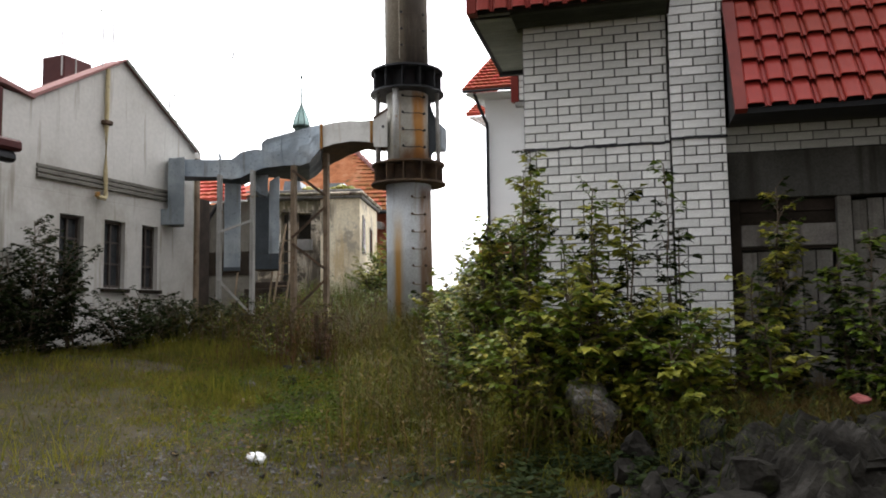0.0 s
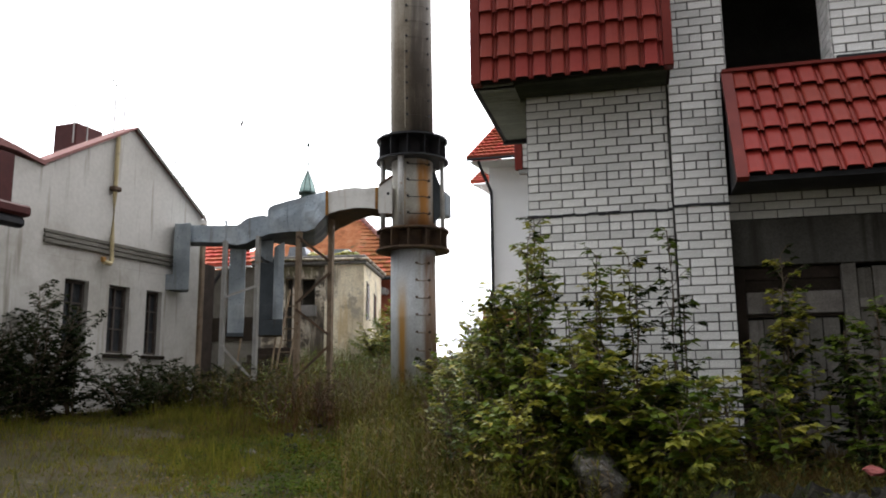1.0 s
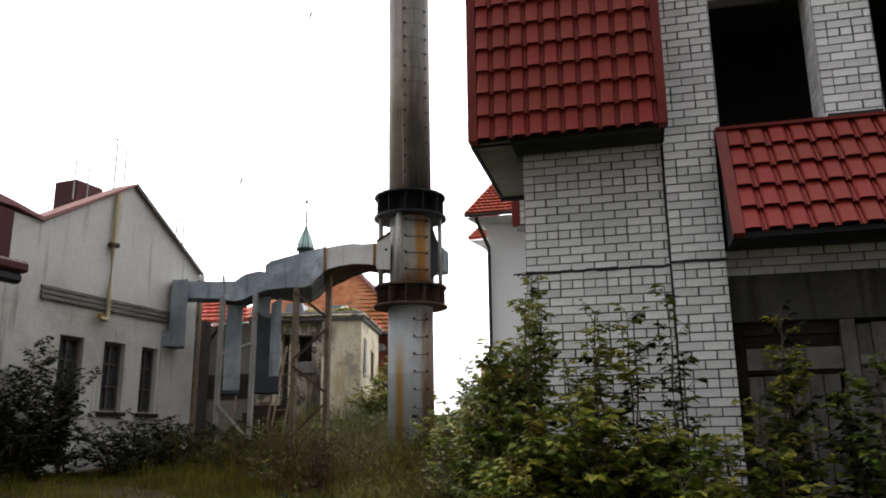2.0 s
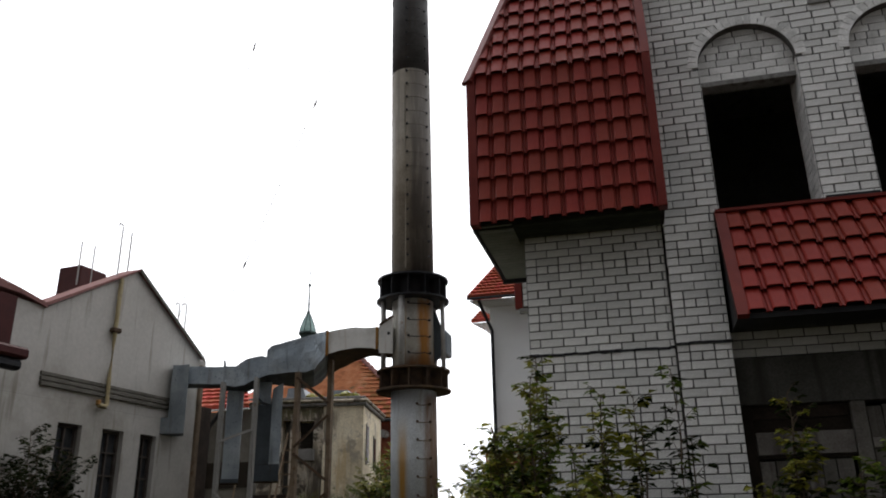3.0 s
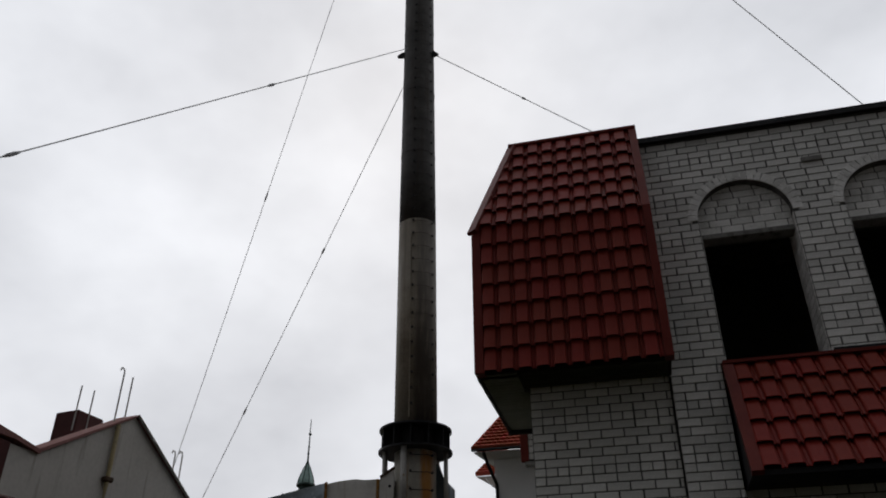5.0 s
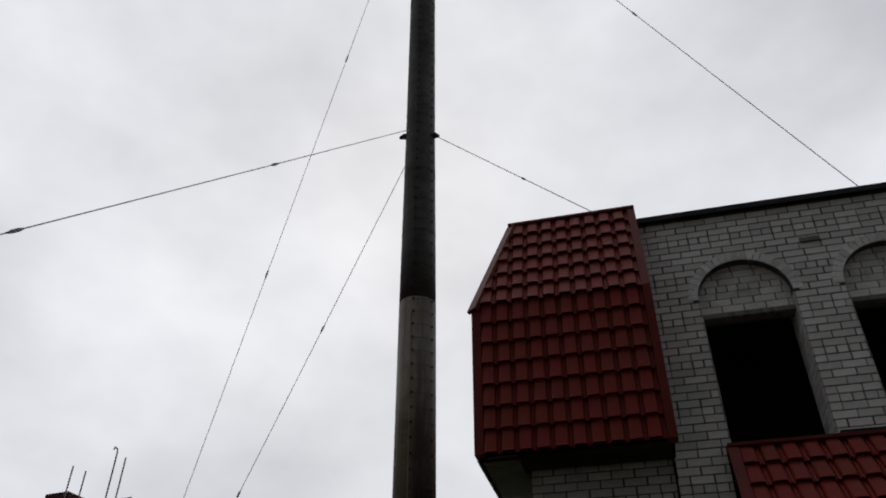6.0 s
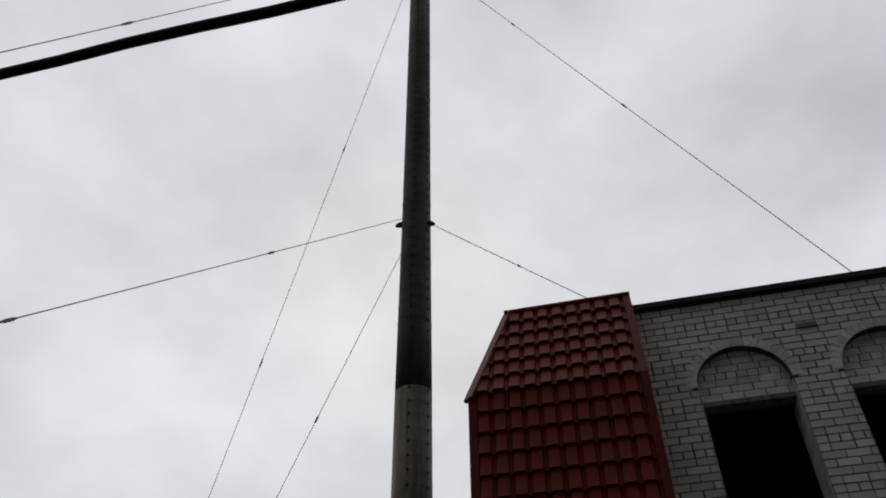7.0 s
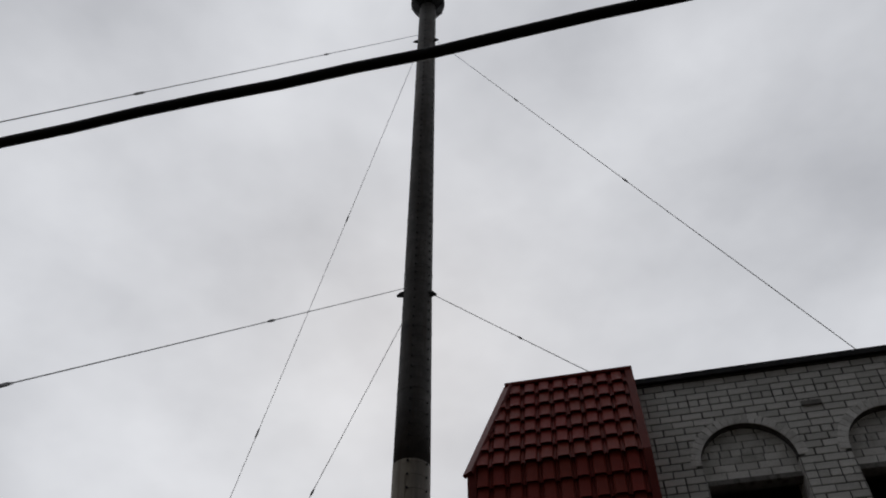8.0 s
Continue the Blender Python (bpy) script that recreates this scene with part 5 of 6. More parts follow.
def grey_house():
    h = empty("grey_house", "pale grey rendered house with bright red tiled hipped eaves", "house", (-1, 21, 2.4))
    part("wall", boxed(-3.66, 5.0, 19.7, 27.0, 1.9, 7.20), M_HOUSE, h, "pale grey render")
    tip, top = Vector((-4.08, 19.0, 7.31)), Vector((-3.25, 21.76, 9.54))
    quad = (tip, Vector((4.9, 19.0, 7.31)), Vector((4.9, 21.76, 9.54)), top)
    part("roof", slab(bmesh.new(), quad, 0.07), M_TILE_BRIGHT, h)
    tiled_slope(h, (tip, tip.lerp(quad[1], 0.2), top.lerp(quad[2], 0.2), top), 13, 17, M_TILE_BRIGHT)
    part("roof_side", slab(bmesh.new(), ((-3.78, 20.6, 7.31), tip, top, (-3.15, 22.6, 9.54)), 0.07), M_TILE_BRIGHT, h)
    part("hip_cap", rod(bmesh.new(), [tip + Vector((0, 0, 0.02)), top + Vector((0, 0, 0.03))], 0.045, 8), M_TILE_BRIGHT, h)
    bm = bmesh.new()
    slab(bm, ((-4.05, 19.03, 7.235), (4.9, 19.03, 7.235), (4.9, 20.6, 7.235), (-3.75, 20.6, 7.235)), 0.03)
    part("soffit", bm, M_WHITE, h, "white boarded eave")
    part("gutter", rod(bmesh.new(), [(-4.10, 18.96, 7.26), (4.9, 18.96, 7.26)], 0.035, 8), M_BLACKSTEEL, h)
    part("downpipe", rod(bmesh.new(), [(-3.80, 19.0, 7.2), (-3.76, 19.3, 7.0), (-3.60, 19.62, 6.55), (-3.60, 19.62, 2.2)], 0.045, 8), M_BLACKSTEEL, h, "dark downpipe")
    # lower roof of the wing behind
    part("wing_wall", boxed(-3.60, 3.0, 27.01, 31.0, 2.0, 7.9), M_HOUSE, h)
    q = ((-5.69, 26.9, 8.78), (-4.2, 26.9, 8.80), (-4.2, 28.6, 10.0), (-5.2, 28.6, 10.0))
    part("wing_roof", slab(bmesh.new(), q, 0.08), M_TILE_BRIGHT, h)
    tiled_slope(h, q, 10, 9, M_TILE_BRIGHT)
    bm = bmesh.new()
    slab(bm, ((-5.64, 26.93, 8.70), (-4.2, 26.93, 8.70), (-4.2, 29.4, 8.70), (-5.1, 29.4, 8.70)), 0.03)
    part("wing_soffit", bm, M_WHITE, h, "white boarded eave")
    part("overflow_pipe", rod(bmesh.new(), [(-5.35, 26.95, 8.62), (-5.1, 27.0, 8.35), (-4.75, 27.0, 8.1)], 0.025, 6), M_WHITE, h, "thin white overflow pipe")
    wall = empty("garden_wall", "low red brick garden wall behind the shrubs", "wall", (-3, 18, 2))
    part("brickwork", boxed(-3.6, 1.0, 18.2, 18.5, 1.5, 3.35), M_REDBRICK, wall)
    part("coping", boxed(-3.65, 1.0, 18.15, 18.55, 3.352, 3.42, bevel=0.02), M_CONCRETE, wall)


grey_house()


def spire():
    s = empty("church_spire", "green copper church spire with needle, far off", "spire", (-48.9, 109.6, 20))
    part("tower", lathe(bmesh.new(), [(1.6, 2.0), (1.6, 28.45)], -48.9, 109.6, 8), M_REDBRICK, s)
    part("lantern", lathe(bmesh.new(), [(1.15, 28.45), (1.10, 30.45)], -48.9, 109.6, 8), M_COPPERDARK, s)
    part("eave_ring", lathe(bmesh.new(), [(1.2, 30.45), (1.48, 30.60), (1.48, 30.80), (1.3, 30.90)], -48.9, 109.6, 8), M_COPPERDARK, s)
    prof = [(1.30, 30.90), (1.24, 31.35), (1.05, 31.95), (0.78, 32.65), (0.48, 33.35), (0.22, 33.90), (0.13, 34.25)]
    helm = part("helm", lathe(bmesh.new(), prof, -48.9, 109.6, 8), M_COPPER, s)
    for k in range(8):
        a = 2 * math.pi * k / 8
        part("rib", rod(bmesh.new(), [(-48.9 + math.cos(a) * r, 109.6 + math.sin(a) * r, z) for r, z in prof], 0.07, 5), M_COPPERDARK, helm)
    part("needle", rod(bmesh.new(), [(-48.9, 109.6, 34.15), (-48.9, 109.6, 35.85), (-48.9, 109.6, 38.45), (-48.9, 109.6, 40.85)], [0.15, 0.13, 0.09, 0.06], 6), M_COPPERDARK, s)
    for z, r in ((38.45, 0.26), (36.45, 0.17), (35.45, 0.19)):
        part("ball", lathe(bmesh.new(), [(0.02, z - r), (r * 0.8, z - r * 0.6), (r, z), (r * 0.8, z + r * 0.6), (0.02, z + r)], -48.9, 109.6, 10), M_COPPERDARK, s)


spire()


# ---- plants ----
def leaf_mesh(name, leaves, mat, parent):
    """leaves: position, direction, normal, length, width; each leaf is a folded blade of four triangles."""
    vs, fs = [], []
    for p, d, nrm, ln, wd in leaves:
        d = d.normalized()
        s = d.cross(nrm)
        if s.length < 1e-4:
            continue
        s.normalize()
        up = s.cross(d)
        i = len(vs)
        mid = p + d * ln * 0.45
        vs += [p, mid + s * wd * 0.5 + up * wd * 0.12, p + d * ln - up * ln * 0.12, mid - s * wd * 0.5 + up * wd * 0.12, mid - up * wd * 0.04]
        fs += [(i, i + 1, i + 4), (i + 1, i + 2, i + 4), (i + 2, i + 3, i + 4), (i + 3, i, i + 4)]
    data = bpy.data.meshes.new(name)
    data.from_pydata([tuple(v) for v in vs], [], fs)
    data.materials.append(mat)
    ob = new(name, data)
    ob.parent, ob.matrix_parent_inverse = parent, parent.matrix_basis.inverted()
    return ob


def sapling(x, y, h, spread, n_stems, leaf, mats, seed, label, leaf_from=0.12, dense=1.0, group="saplings by the brick wall"):
    """Upright stems with side twigs; leaves stand in whorls along the twigs."""
    rng = random.Random(seed)
    z0 = ground_z(x, y) - 0.03
    t = empty("sapling", label, "shrub", (x, y, z0), group)
    lots = [[] for _ in mats]
    twigs = bmesh.new()
    for s in range(n_stems):
        a = rng.uniform(0, 6.28)
        lean = rng.uniform(0.2, 1.0) * spread * (0.35 if s == 0 else 1)
        hh = h if s == 0 else h * rng.uniform(0.55, 0.92)
        base = Vector((x + 0.12 * math.cos(a), y + 0.12 * math.sin(a), z0))
        pts = []
        for k in range(9):
            f = k / 8
            pts.append(base + Vector((math.cos(a) * lean * f ** 1.3 + rng.uniform(-0.02, 0.02), math.sin(a) * lean * f ** 1.3 + rng.uniform(-0.02, 0.02), hh * f)))
        bm = rod(bmesh.new(), pts, [0.016 * (1 - 0.8 * k / 8) + 0.002 for k in range(9)], 5)
        n_tw = int(hh * 26 * dense)
        for w in range(n_tw):
            f = leaf_from + (1 - leaf_from) * (w + rng.random()) / n_tw
            i = min(7, int(f * 8))
            p = pts[i].lerp(pts[i + 1], f * 8 - i)
            ang = rng.uniform(0, 6.28)
            ln = spread * rng.uniform(0.25, 1.0) * (0.25 + 0.75 * math.sin(math.pi * (0.2 + 0.78 * f))) + 0.06
            d = Vector((math.cos(ang), math.sin(ang), rng.uniform(0.0, 1.1)))
            q = p + d * ln
            rod(twigs, [p, p.lerp(q, 0.5) + Vector((0, 0, 0.02)), q], [0.005, 0.004, 0.002], 3)
            m = rng.choices(range(len(mats)), weights=[4, 2, 0.7][:len(mats)])[0]
            if f > 0.75 and len(mats) > 1 and rng.random() < 0.5:
                m = 1
            for g in range(max(4, int(ln / 0.017))):
                u = 0.15 + 0.85 * rng.random()
                side = ang + rng.choice((-1, 1)) * rng.uniform(0.4, 1.4)
                ld = Vector((math.cos(side), math.sin(side), rng.uniform(-0.35, 0.25)))
                sz = leaf * rng.uniform(0.65, 1.45)
                lots[m].append((p.lerp(q, u), ld, Vector((rng.uniform(-0.4, 0.4), rng.uniform(-0.4, 0.4), 1)), sz, sz * rng.uniform(0.6, 0.85)))
        part("stem", bm, M_BARK, t)
    tagged(part("brushwood", twigs, M_BARK, t), "thin bare side growth", kind="stuff")
    for k, mat in enumerate(mats):
        if lots[k]:
            tagged(leaf_mesh("leaves", lots[k], mat, t), kind="stuff")
    return t


G = (M_LEAF, M_LEAFY, M_LEAFDARK)
for i, (x, y, h, sp, st, leaf, mats, label) in enumerate((
    (-1.10, 7.75, 2.75, 0.26, 8, 0.075, G, "tall green shrub with a leafy spire before the brick wall"),
    (-1.32, 7.7, 1.85, 0.34, 7, 0.070, G, "bushy green shrub below the brick corner"),
    (-1.58, 8.2, 1.55, 0.30, 6, 0.065, G, "low spreading green shrub beside the weeds"),
    (-1.85, 8.5, 1.30, 0.26, 5, 0.060, G, "sparse low shrub at the end of the thicket"),
    (-0.80, 7.3, 1.55, 0.45, 5, 0.085, G, "dense maple seedling clump"),
    (-0.52, 7.9, 2.32, 0.26, 3, 0.085, (M_LEAFY, M_LEAF), "slender yellow-green maple sapling"),
    (-0.30, 7.3, 1.45, 0.45, 5, 0.09, (M_LEAF, M_LEAFY, M_LEAFDARK), "dense maple seedling clump"),
    (-0.10, 7.9, 2.35, 0.28, 3, 0.09, (M_LEAFDARK, M_LEAFY, M_LEAF), "slender dark-leaved maple sapling"),
    (0.05, 7.2, 1.30, 0.42, 5, 0.09, G, "dense maple seedling clump"),
    (0.34, 7.9, 2.60, 0.22, 2, 0.09, (M_LEAFDARK, M_LEAF), "thin tall maple sapling with sparse leaves"),
    (0.28, 7.0, 1.05, 0.40, 5, 0.09, (M_LEAFY, M_LEAF), "yellowing maple seedling clump"),
    (-0.78, 7.35, 0.95, 0.34, 5, 0.075, G, "low green shrub in the weeds"),
    (-0.95, 7.0, 1.05, 0.34, 5, 0.07, G, "low green shrub in the weeds"),
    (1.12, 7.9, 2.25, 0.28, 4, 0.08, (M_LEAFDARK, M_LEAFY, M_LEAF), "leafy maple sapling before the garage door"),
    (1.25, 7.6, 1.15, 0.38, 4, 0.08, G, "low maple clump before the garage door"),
    # shade beside the garage is put into the darker leaf mix
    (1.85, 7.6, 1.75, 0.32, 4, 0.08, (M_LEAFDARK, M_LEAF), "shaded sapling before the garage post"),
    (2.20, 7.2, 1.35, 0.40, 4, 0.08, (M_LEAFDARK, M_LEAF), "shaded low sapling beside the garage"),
    (0.75, 7.9, 1.0, 0.32, 3, 0.085, (M_LEAFY, M_LEAF), "sparse yellow-green seedling by the pier"),
)):
    sapling(x, y, h, sp, st, leaf, mats, 100 + i, label, dense=0.45 if label.startswith("thin") else 0.75 if label.startswith("slender") else 1.0)

# shrubs along the grey building; near-black leaves carry the darkening at the view's edge
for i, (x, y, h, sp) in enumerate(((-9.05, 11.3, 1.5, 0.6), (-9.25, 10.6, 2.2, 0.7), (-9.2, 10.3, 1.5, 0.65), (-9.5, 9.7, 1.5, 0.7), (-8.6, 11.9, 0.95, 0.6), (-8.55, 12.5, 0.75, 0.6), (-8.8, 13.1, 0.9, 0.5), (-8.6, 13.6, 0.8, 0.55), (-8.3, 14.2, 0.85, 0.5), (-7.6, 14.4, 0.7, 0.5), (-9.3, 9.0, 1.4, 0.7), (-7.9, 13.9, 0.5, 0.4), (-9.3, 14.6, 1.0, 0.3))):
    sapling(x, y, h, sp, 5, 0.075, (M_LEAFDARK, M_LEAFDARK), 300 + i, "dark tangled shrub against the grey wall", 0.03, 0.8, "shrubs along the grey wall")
for i, (x, y, h, sp) in enumerate(((-6.9, 20.6, 1.3, 0.6), (-6.6, 19.8, 1.0, 0.6), (-6.9, 22.0, 1.8, 0.6), (-3.3, 17.4, 1.9, 0.4), (-3.0, 16.8, 1.3, 0.5), (-2.7, 15.5, 2.1, 0.7), (-2.35, 13.2, 1.8, 0.7), (-2.75, 12.0, 1.3, 0.6), (-3.3, 15.6, 1.5, 0.6), (-2.3, 11.0, 1.4, 0.6), (-2.0, 17.5, 2.2, 0.8))):
    sapling(x, y, h, sp, 6, 0.085, G, 400 + i, "green shrub growing in the yard behind the chimney", 0.03, 0.8, "shrubs in the back yard")


# single weeds standing out round the chimney foot
for i, (x, y, h, mats) in enumerate((
    (-6.9, 13.6, 0.75, (M_LEAF, M_OLIVE)), (-6.2, 13.2, 0.9, (M_OLIVE, M_DRY)), (-5.6, 13.9, 0.8, (M_LEAFY, M_OLIVE)), (-5.2, 12.6, 1.05, (M_DOCK, M_OLIVE)),
    (-4.9, 13.6, 0.7, (M_LEAF, M_OLIVE)), (-3.7, 13.4, 0.85, (M_DRY, M_OLIVE)), (-3.3, 12.6, 0.95, (M_LEAFY, M_OLIVE)), (-7.4, 13.0, 0.6, (M_OLIVE, M_LEAF)),
    (-2.9, 11.4, 0.95, (M_OLIVE, M_LEAF)), (-2.5, 10.2, 0.9, (M_OLIVE, M_LEAFY)), (-2.2, 9.3, 0.8, (M_LEAF, M_OLIVE)), (-5.9, 12.2, 0.6, (M_LEAF, M_LEAFY)),
    (-6.6, 15.6, 0.9, (M_LEAFY, M_OLIVE)), (-5.6, 16.4, 0.9, (M_LEAF, M_OLIVE)), (-7.3, 16.2, 0.8, (M_DRY, M_OLIVE)))):
    sapling(x, y, h, 0.24, 5, 0.05, mats, 600 + i, "bushy upright weed growing in the overgrown yard", 0.05, 0.7, "weeds round the chimney foot")


# ---- grass and weeds ----
def blades(name, count, region, height, width, mat, seed, label, keep=None, lean=0.5):
    rng = np.random.RandomState(seed)
    vs, fs = [], []
    x0, x1, y0, y1 = region
    made = 0
    while made < count:
        x, y = rng.uniform(x0, x1), rng.uniform(y0, y1)
        made += 1
        if keep and rng.rand() > keep(x, y):
            continue
        z = ground_z(x, y) - 0.01
        h = height * (0.45 + 0.9 * rng.rand() ** 1.6)
        a, b = rng.uniform(0, 6.283), rng.uniform(0, 6.283)
        wx, wy = math.cos(a) * width, math.sin(a) * width
        lx, ly = math.cos(b) * h * lean * rng.rand(), math.sin(b) * h * lean * rng.rand()
        i = len(vs)
        vs += [(x - wx, y - wy, z), (x + wx, y + wy, z), (x + lx * 0.4 - wx * 0.7, y + ly * 0.4 - wy * 0.7, z + h * 0.6), (x + lx * 0.4 + wx * 0.7, y + ly * 0.4 + wy * 0.7, z + h * 0.6), (x + lx, y + ly, z + h)]
        fs += [(i, i + 1, i + 3, i + 2), (i + 2, i + 3, i + 4)]
    data = bpy.data.meshes.new(name)
    data.from_pydata(vs, [], fs)
    data.materials.append(mat)
    return tagged(new(name, data), label, "grass", kind="stuff")


def patch(s, lo, off=0.0):
    def f(x, y):
        v = noise.noise(Vector((x * s + off, y * s, off)))
        return 1.0 if v > lo else 0.12
    return f


def bare(x, y):
    """Thinner grass on the trodden stony ground in front."""
    near = max(0.0, min(1.0, (y + 0.45 * x - 4.9) / 2.6))
    return (0.10 + 0.90 * near) * (1.0 if noise.noise(Vector((x * 0.9, y * 0.9, 5))) > -0.15 else 0.25) + 0.03


blades("short_grass", 170000, (-9.6, 0.8, 4.2, 15.5), 0.075, 0.005, M_GRASS, 11, "short green lawn grass", bare, 0.9)
blades("trodden_grass", 150000, (-7.0, 0.6, 4.2, 10.0), 0.045, 0.0045, M_GRASS, 15, "short trodden grass and moss tufts", lambda x, y: min(1.0, 0.25 + bare(x, y)) * (1.0 if noise.noise(Vector((x * 1.4, y * 1.4, 21))) + 0.5 * noise.noise(Vector((x * 5, y * 5, 2))) > 0.02 else 0.25), 1.2)
blades("short_dry_grass", 60000, (-10.5, 2.5, 4.0, 16.0), 0.10, 0.005, M_DRY, 12, "short dry yellow grass", bare, 1.0)
blades("long_grass", 36000, (-9.0, 3.0, 5.5, 15.0), 0.28, 0.006, M_GRASS, 13, "longer green grass tufts", lambda x, y: bare(x, y) * patch(0.7, 0.12)(x, y), 0.8)
blades("wall_grass", 9000, (0.2, 3.0, 6.4, 8.7), 0.42, 0.005, M_DRY, 14, "dry grass at the foot of the wall", None, 0.8)


def weed_belt(x, y):
    """Tall weeds stand in a belt from the chimney towards the thicket."""
    c = -3.6 + (13.5 - y) * 0.36
    w = 1.3 + 0.06 * (13.5 - y)
    clear = max(0.0, min(1.0, (y + 0.5 * abs(x) - 6.2) / 0.8)) if x > -1.4 else 1.0
    return clear * max(0.0, 1 - abs((x - c) / w) ** 2) * (1.0 if noise.noise(Vector((x * 0.8, y * 0.8, 9))) > -0.2 else 0.3)


def weeds(name, count, region, h0, h1, mats, seed, label, keep):
    """Stalks with small side sprigs and narrow leaves."""
    rng = random.Random(seed)
    t = empty(name, label, "weeds", (-3, 10, 0.7), kind="stuff")
    for mat in mats:
        vs, fs = [], []
        for _ in range(count):
            x, y = rng.uniform(region[0], region[1]), rng.uniform(region[2], region[3])
            if rng.random() > keep(x, y):
                continue
            z, h = ground_z(x, y), rng.uniform(h0, h1)
            lx, ly = rng.gauss(0, 0.16) * h, rng.gauss(0, 0.16) * h
            a = rng.uniform(0, 3.14)
            wx, wy = math.cos(a) * 0.006, math.sin(a) * 0.006
            i = len(vs)
            vs += [(x - wx, y - wy, z), (x + wx, y + wy, z), (x + lx, y + ly, z + h)]
            fs.append((i, i + 1, i + 2))
            for _k in range(rng.randint(12, 22)):
                f = rng.uniform(0.12, 1.0)
                px, py, pz = x + lx * f, y + ly * f, z + h * f
                b, ln, w = rng.uniform(0, 6.28), rng.uniform(0.03, 0.12), rng.uniform(0.003, 0.008)
                dx, dy, dz = math.cos(b), math.sin(b), rng.uniform(-0.2, 0.9)
                i = len(vs)
                vs += [(px, py, pz), (px + dx * ln * 0.5 - dy * w, py + dy * ln * 0.5 + dx * w, pz + dz * ln * 0.5), (px + dx * ln, py + dy * ln, pz + dz * ln), (px + dx * ln * 0.5 + dy * w, py + dy * ln * 0.5 - dx * w, pz + dz * ln * 0.5)]
                fs.append((i, i + 1, i + 2, i + 3))
        data = bpy.data.meshes.new("stalks")
        data.from_pydata(vs, [], fs)
        data.materials.append(mat)
        ob = new("stalks", data)
        ob.parent, ob.matrix_parent_inverse = t, t.matrix_basis.inverted()


weeds("tall_weeds", 3800, (-6.5, 0.4, 5.6, 14.6), 0.25, 0.85, (M_DRY, M_OLIVE, M_GRASS), 21, "tall half-dry weeds and mugwort", weed_belt)
weeds("back_weeds", 1200, (-8.6, -2.0, 12.5, 16.5), 0.3, 0.85, (M_DRY, M_OLIVE), 22, "tall dry weeds round the chimney foot", lambda x, y: 0.8)
weeds("heap_weeds", 360, (0.15, 3.2, 5.4, 7.2), 0.2, 0.6, (M_OLIVE, M_LEAFDARK), 24, "sparse weeds growing through the rubble heap", lambda x, y: 0.9)
weeds("dock_weeds", 240, (-6.4, -3.9, 10.8, 13.6), 0.5, 1.05, (M_DOCK,), 25, "tall brown dry dock stalks", lambda x, y: max(0.0, noise.noise(Vector((x * 0.9, y * 0.9, 12))) * 2.5 + 0.35))
weeds("far_weeds", 900, (-9.5, -5.5, 16.5, 21.0), 0.3, 0.7, (M_DRY, M_LEAF), 23, "weeds before the cream outbuilding", lambda x, y: 0.8)


def low_leaves(name, count, centre, reach, size, mat, seed, label):
    """Small rounded leaves standing close above the ground in a soft-edged patch."""
    rng = random.Random(seed)
    vs, fs = [], []
    for _ in range(count):
        x, y = rng.gauss(centre[0], reach[0]), rng.gauss(centre[1], reach[1])
        if noise.noise(Vector((x * 1.8, y * 1.8, seed))) < -0.12:
            continue
        z, r, a = ground_z(x, y) + rng.uniform(0.02, 0.16), size * rng.uniform(0.6, 1.4), rng.uniform(0, 6.28)
        tx, ty = rng.uniform(-0.5, 0.5), rng.uniform(-0.5, 0.5)
        i = len(vs)
        for k in range(5):
            u, v = math.cos(a + 1.257 * k) * r, math.sin(a + 1.257 * k) * r * 0.8
            vs.append((x + u, y + v, z + u * tx + v * ty))
        fs.append(tuple(range(i, i + 5)))
    data = bpy.data.meshes.new(name)
    data.from_pydata(vs, [], fs)
    data.materials.append(mat)
    return tagged(new(name, data), label, "plants", kind="stuff")


low_leaves("clover_patch", 6000, (-3.25, 8.1), (0.60, 0.85), 0.017, M_CLOVER, 31, "lush green clover patch in the grass")
low_leaves("ground_ivy", 3600, (-4.5, 10.0), (0.9, 0.8), 0.018, M_CLOVER, 32, "low green leaves among the grass")
low_leaves("fallen_leaves", 900, (-4.6, 7.6), (1.3, 1.2), 0.014, M_DRY, 33, "brown fallen leaves on the trodden ground")
low_leaves("rubble_creeper", 3800, (-0.35, 5.9), (0.6, 0.45), 0.024, M_LEAFDARK, 35, "dark low leaves before the rubble")
low_leaves("dead_leaves", 900, (-2.2, 6.6), (0.9, 0.7), 0.018, M_DRY, 34, "pale dead leaves on the trodden ground")


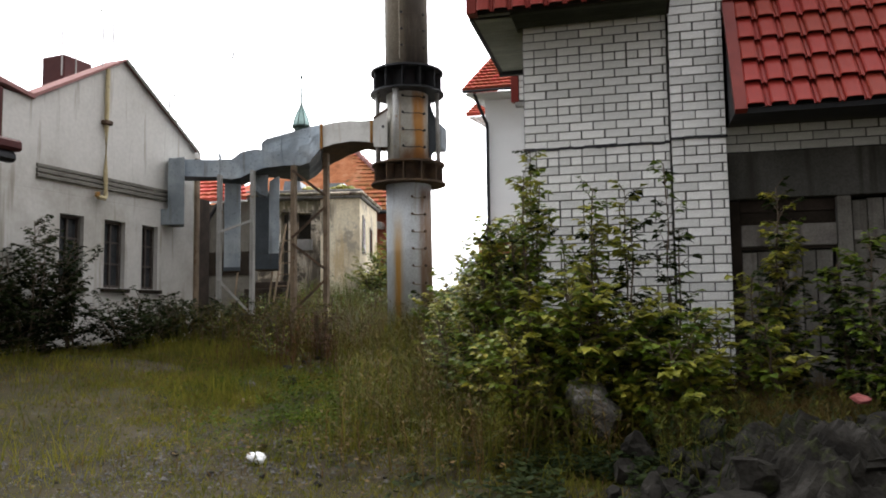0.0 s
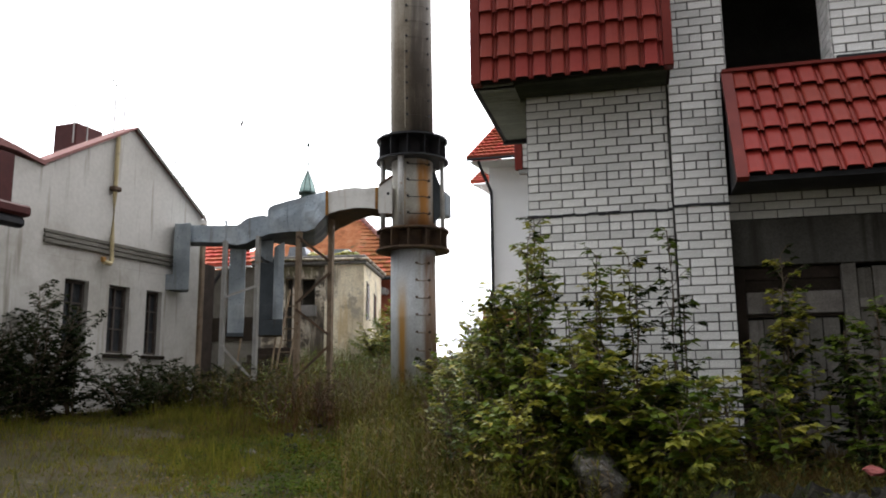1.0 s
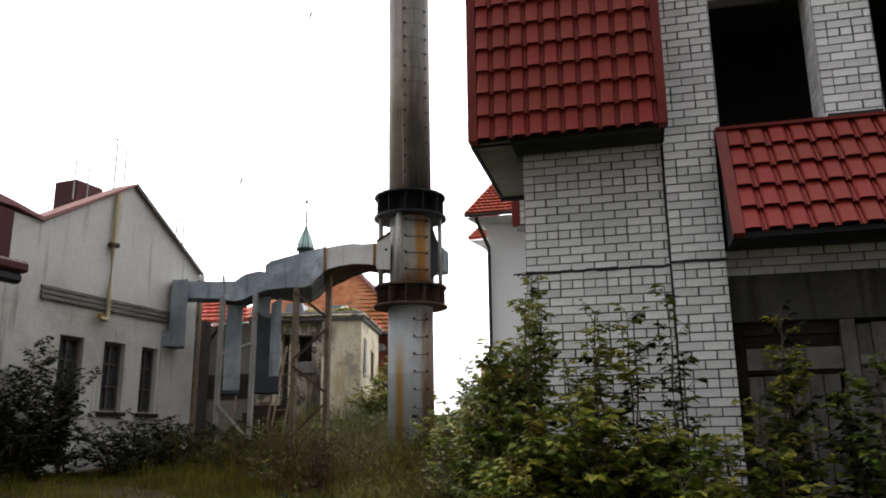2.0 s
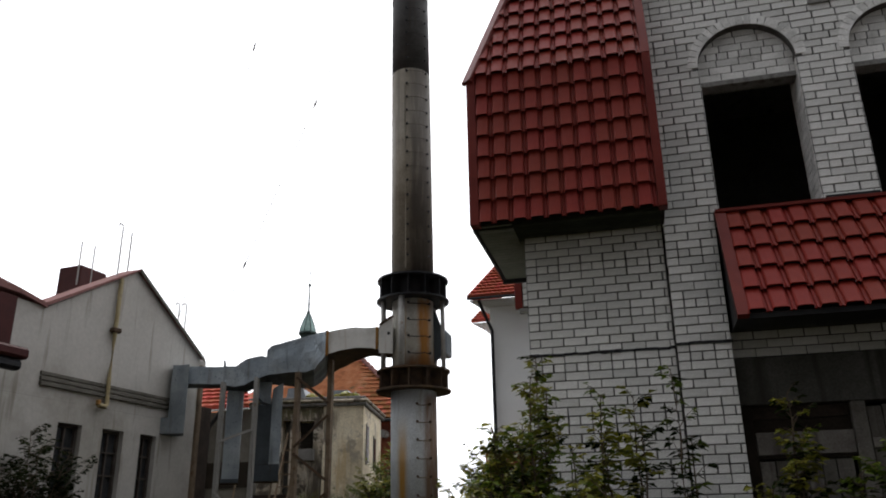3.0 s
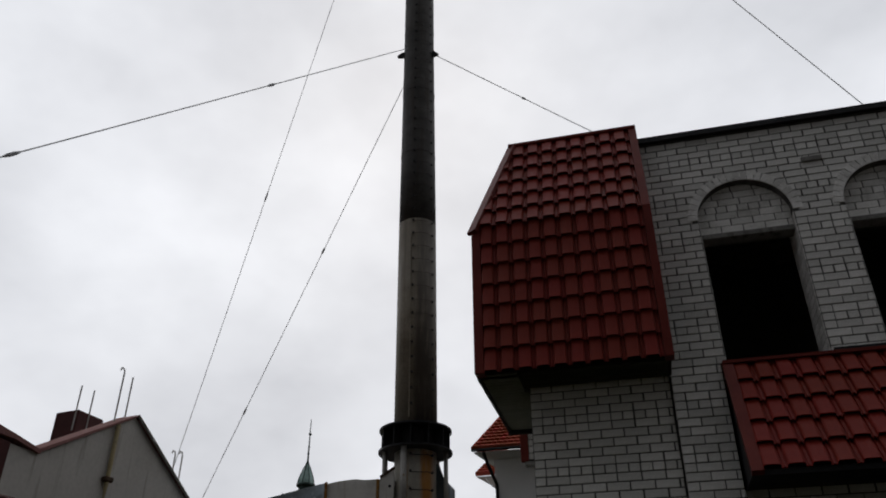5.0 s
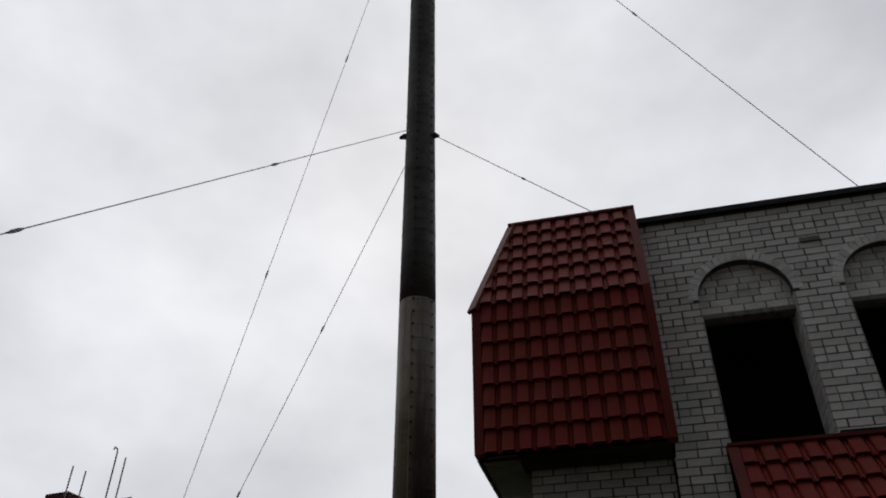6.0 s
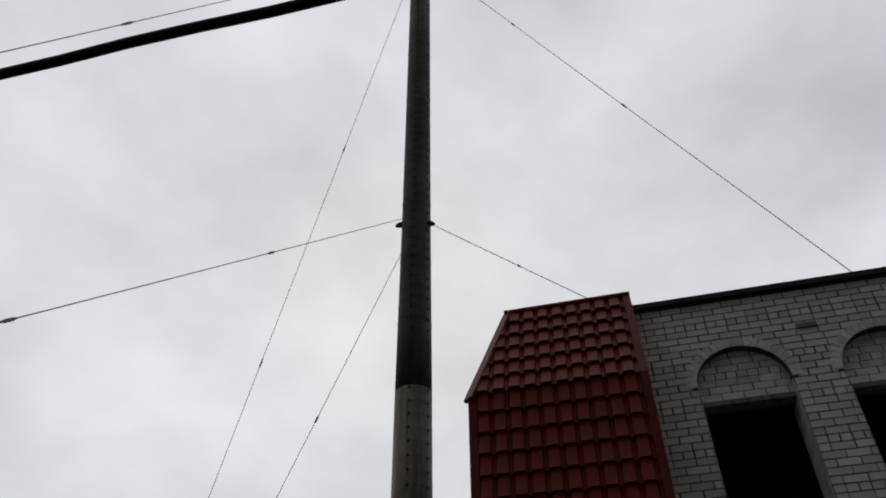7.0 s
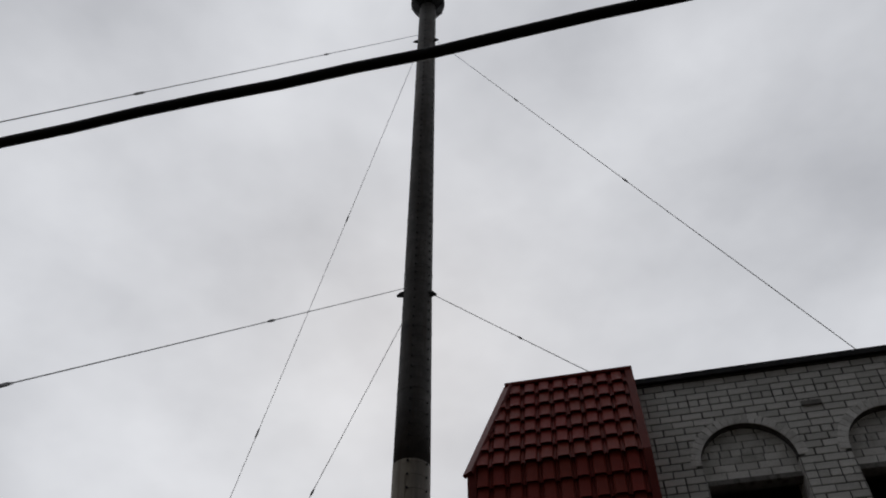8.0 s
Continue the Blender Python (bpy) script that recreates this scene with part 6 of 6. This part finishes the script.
def gravel(count, centre, reach, seed):
    """Loose pebbles trodden into the ground."""
    rng = random.Random(seed)
    vs, fs = [], []
    for _ in range(count):
        x, y = rng.gauss(centre[0], reach[0]), rng.gauss(centre[1], reach[1])
        r, a = rng.uniform(0.006, 0.020) * (2.0 if rng.random() < 0.04 else 1.0), rng.uniform(0, 6.28)
        z, i = ground_z(x, y), len(vs)
        ring = [(x + math.cos(a + 1.047 * k) * r * rng.uniform(0.8, 1.2), y + math.sin(a + 1.047 * k) * r * rng.uniform(0.6, 1.0), z + r * rng.uniform(0.0, 0.25)) for k in range(6)]
        vs += ring + [(x + r * 0.3, y, z + r * 0.75), (x - r * 0.3, y + r * 0.2, z + r * 0.8)]
        fs += [(i, i + 1, i + 6), (i + 1, i + 2, i + 7, i + 6), (i + 2, i + 3, i + 7), (i + 3, i + 4, i + 7), (i + 4, i + 5, i + 6, i + 7), (i + 5, i, i + 6)]
    data = bpy.data.meshes.new("gravel")
    data.from_pydata(vs, [], fs)
    data.materials.append(M_GRAVEL)
    return tagged(new("gravel", data), "loose grey gravel on the trodden ground", "gravel", kind="stuff")


gravel(5000, (-4.0, 5.9), (1.5, 0.9), 41)

# ---- rubble and litter ----
def chunk(name, at, size, mat, seed, label, category, squash=0.6, group=""):
    rng = random.Random(seed)
    bm = bmesh.new()
    bmesh.ops.create_icosphere(bm, subdivisions=4 if max(size) > 0.2 else 3, radius=1)
    off = Vector((rng.uniform(0, 50), rng.uniform(0, 50), rng.uniform(0, 50)))
    cuts = [(Vector((rng.gauss(0, 1), rng.gauss(0, 1), rng.gauss(0, 0.7))).normalized(), rng.uniform(0.35, 0.75)) for _ in range(14)]
    for v in bm.verts:
        for n, d in cuts:
            over = v.co.dot(n) - d
            if over > 0:
                v.co -= n * over
        v.co *= 1 + 0.14 * noise.noise(v.co * 2.2 + off) + 0.10 * noise.noise(v.co * 6 + off) + 0.05 * noise.noise(v.co * 15 + off)
        v.co = Vector((v.co.x * size[0], v.co.y * size[1], v.co.z * size[2]))
    bmesh.ops.rotate(bm, verts=bm.verts, cent=(0, 0, 0), matrix=Euler((rng.uniform(-0.3, 0.3), rng.uniform(-0.3, 0.3), rng.uniform(0, 6))).to_matrix())
    ob = mesh_object(name, bm, mat)
    ob.location = at
    return tagged(ob, label, category, group)


rng = random.Random(77)
chunk("rubble_block", (-0.36, 6.80, ground_z(-0.36, 6.80) + 0.33), (0.38, 0.30, 0.38), M_STONEPALE, 1, "pale crumbling concrete block under the saplings", "rubble", group="concrete rubble")


def heap():
    """A low mound of earth and rubble beside the wall."""
    bm = bmesh.new()
    k = 130
    grid = []
    for j in range(k + 1):
        row = []
        for i in range(k + 1):
            x, y = -0.3 + 5.0 * i / k, 4.3 + 2.9 * j / k
            f = max(0.0, min(1.0, (x + 0.3) / 1.4)) * math.sin(math.pi * j / k) ** 0.7 * min(1.0, (k - i) / 8)
            r = 0.5 + 0.35 * noise.noise(Vector((x * 1.6, y * 1.6, 2))) + 0.18 * noise.noise(Vector((x * 4.5, y * 4.5, 7))) + 0.14 * noise.noise(Vector((x * 11, y * 11, 1))) + 0.07 * noise.noise(Vector((x * 24, y * 24, 4)))
            row.append(bm.verts.new((x, y, ground_z(x, y) - 0.06 + f * r * 0.95)))
        grid.append(row)
    for a, b in zip(grid, grid[1:]):
        for i in range(k):
            bm.faces.new((a[i], a[i + 1], b[i + 1], b[i]))
    tagged(mesh_object("rubble_heap", bm, M_STONE), "dark heap of earth and concrete rubble", "rubble heap", kind="stuff")


heap()
chunk("rubble_slab", (1.1, 5.5, ground_z(1.1, 5.5) + 0.18), (0.95, 0.55, 0.30), M_STONE, 2, "large broken concrete slab in the rubble heap", "rubble", group="concrete rubble")
chunk("rubble_slab", (1.9, 5.9, ground_z(1.9, 5.9) + 0.22), (0.80, 0.60, 0.38), M_STONE, 3, "large broken concrete slab in the rubble heap", "rubble", group="concrete rubble")
chunk("rubble_slab", (0.55, 5.0, ground_z(0.55, 5.0) + 0.05), (0.70, 0.5, 0.22), M_STONE, 4, "flat broken concrete slab in the rubble heap", "rubble", group="concrete rubble")
for k in range(60):
    x, y = rng.uniform(-0.2, 2.6), rng.uniform(4.9, 6.6)
    s = rng.uniform(0.05, 0.2)
    chunk("rubble_block", (x, y, ground_z(x, y) + s * 0.3 + rng.uniform(0.1, 0.4) * min(1, (x + 0.3) / 1.2)), (s, s * rng.uniform(0.6, 1), s * rng.uniform(0.5, 0.9)), M_STONE, 500 + k, "broken concrete lump in the rubble heap", "rubble", group="concrete rubble")
chunk("litter_sheet", (-3.08, 6.06, ground_z(-3.08, 6.06) + 0.03), (0.14, 0.10, 0.035), M_PAPER, 5, "crumpled white litter on the trodden ground", "litter")
chunk("red_scrap", (1.52, 6.25, ground_z(1.52, 6.25) + 0.56), (0.11, 0.08, 0.05), M_REDPLASTIC, 6, "faded red plastic scrap on the rubble", "scrap")
for k in range(16):
    x, y = -4.6 + rng.gauss(0, 0.5), 11.4 + rng.gauss(0, 0.7)
    s = rng.uniform(0.05, 0.16)
    chunk("stone", (x, y, ground_z(x, y) + s * 0.3), (s, s, s * 0.6), M_STONE if k % 3 else M_STONEPALE, 700 + k, "grey stone lying in the grass", "stone", group="stones in the grass")
for k in range(24):
    x, y = rng.uniform(-4.6, -1.8), rng.uniform(4.6, 7.4)
    s = rng.uniform(0.02, 0.06)
    chunk("stone", (x, y, ground_z(x, y) + s * 0.3), (s, s, s * 0.6), M_STONE, 800 + k, "small stone on the trodden ground", "stone", group="stones in the grass")
path_bm = bmesh.new()
rod(path_bm, [(-9.0, 12.6, ground_z(-9.0, 12.6) + 0.05), (-8.5, 13.6, ground_z(-8.5, 13.6) + 0.06), (-8.2, 14.3, ground_z(-8.2, 14.3) + 0.06)], 0.04, 6)
tagged(mesh_object("old_pole", path_bm, M_CONCRETE), "grey weathered pole lying along the grass edge", "pole")
for k in range(4):
    x, y = -4.3 + 0.08 * k, 13.0 + 0.32 * k
    tagged(mesh_object("stone_step", boxed(x - 0.5, x + 0.5, y, y + 0.30, ground_z(x, y) - 0.1, ground_z(x, y) + 0.06, bevel=0.015), M_STONEPALE), "worn stone step in the overgrown path", "step", "steps in the path")
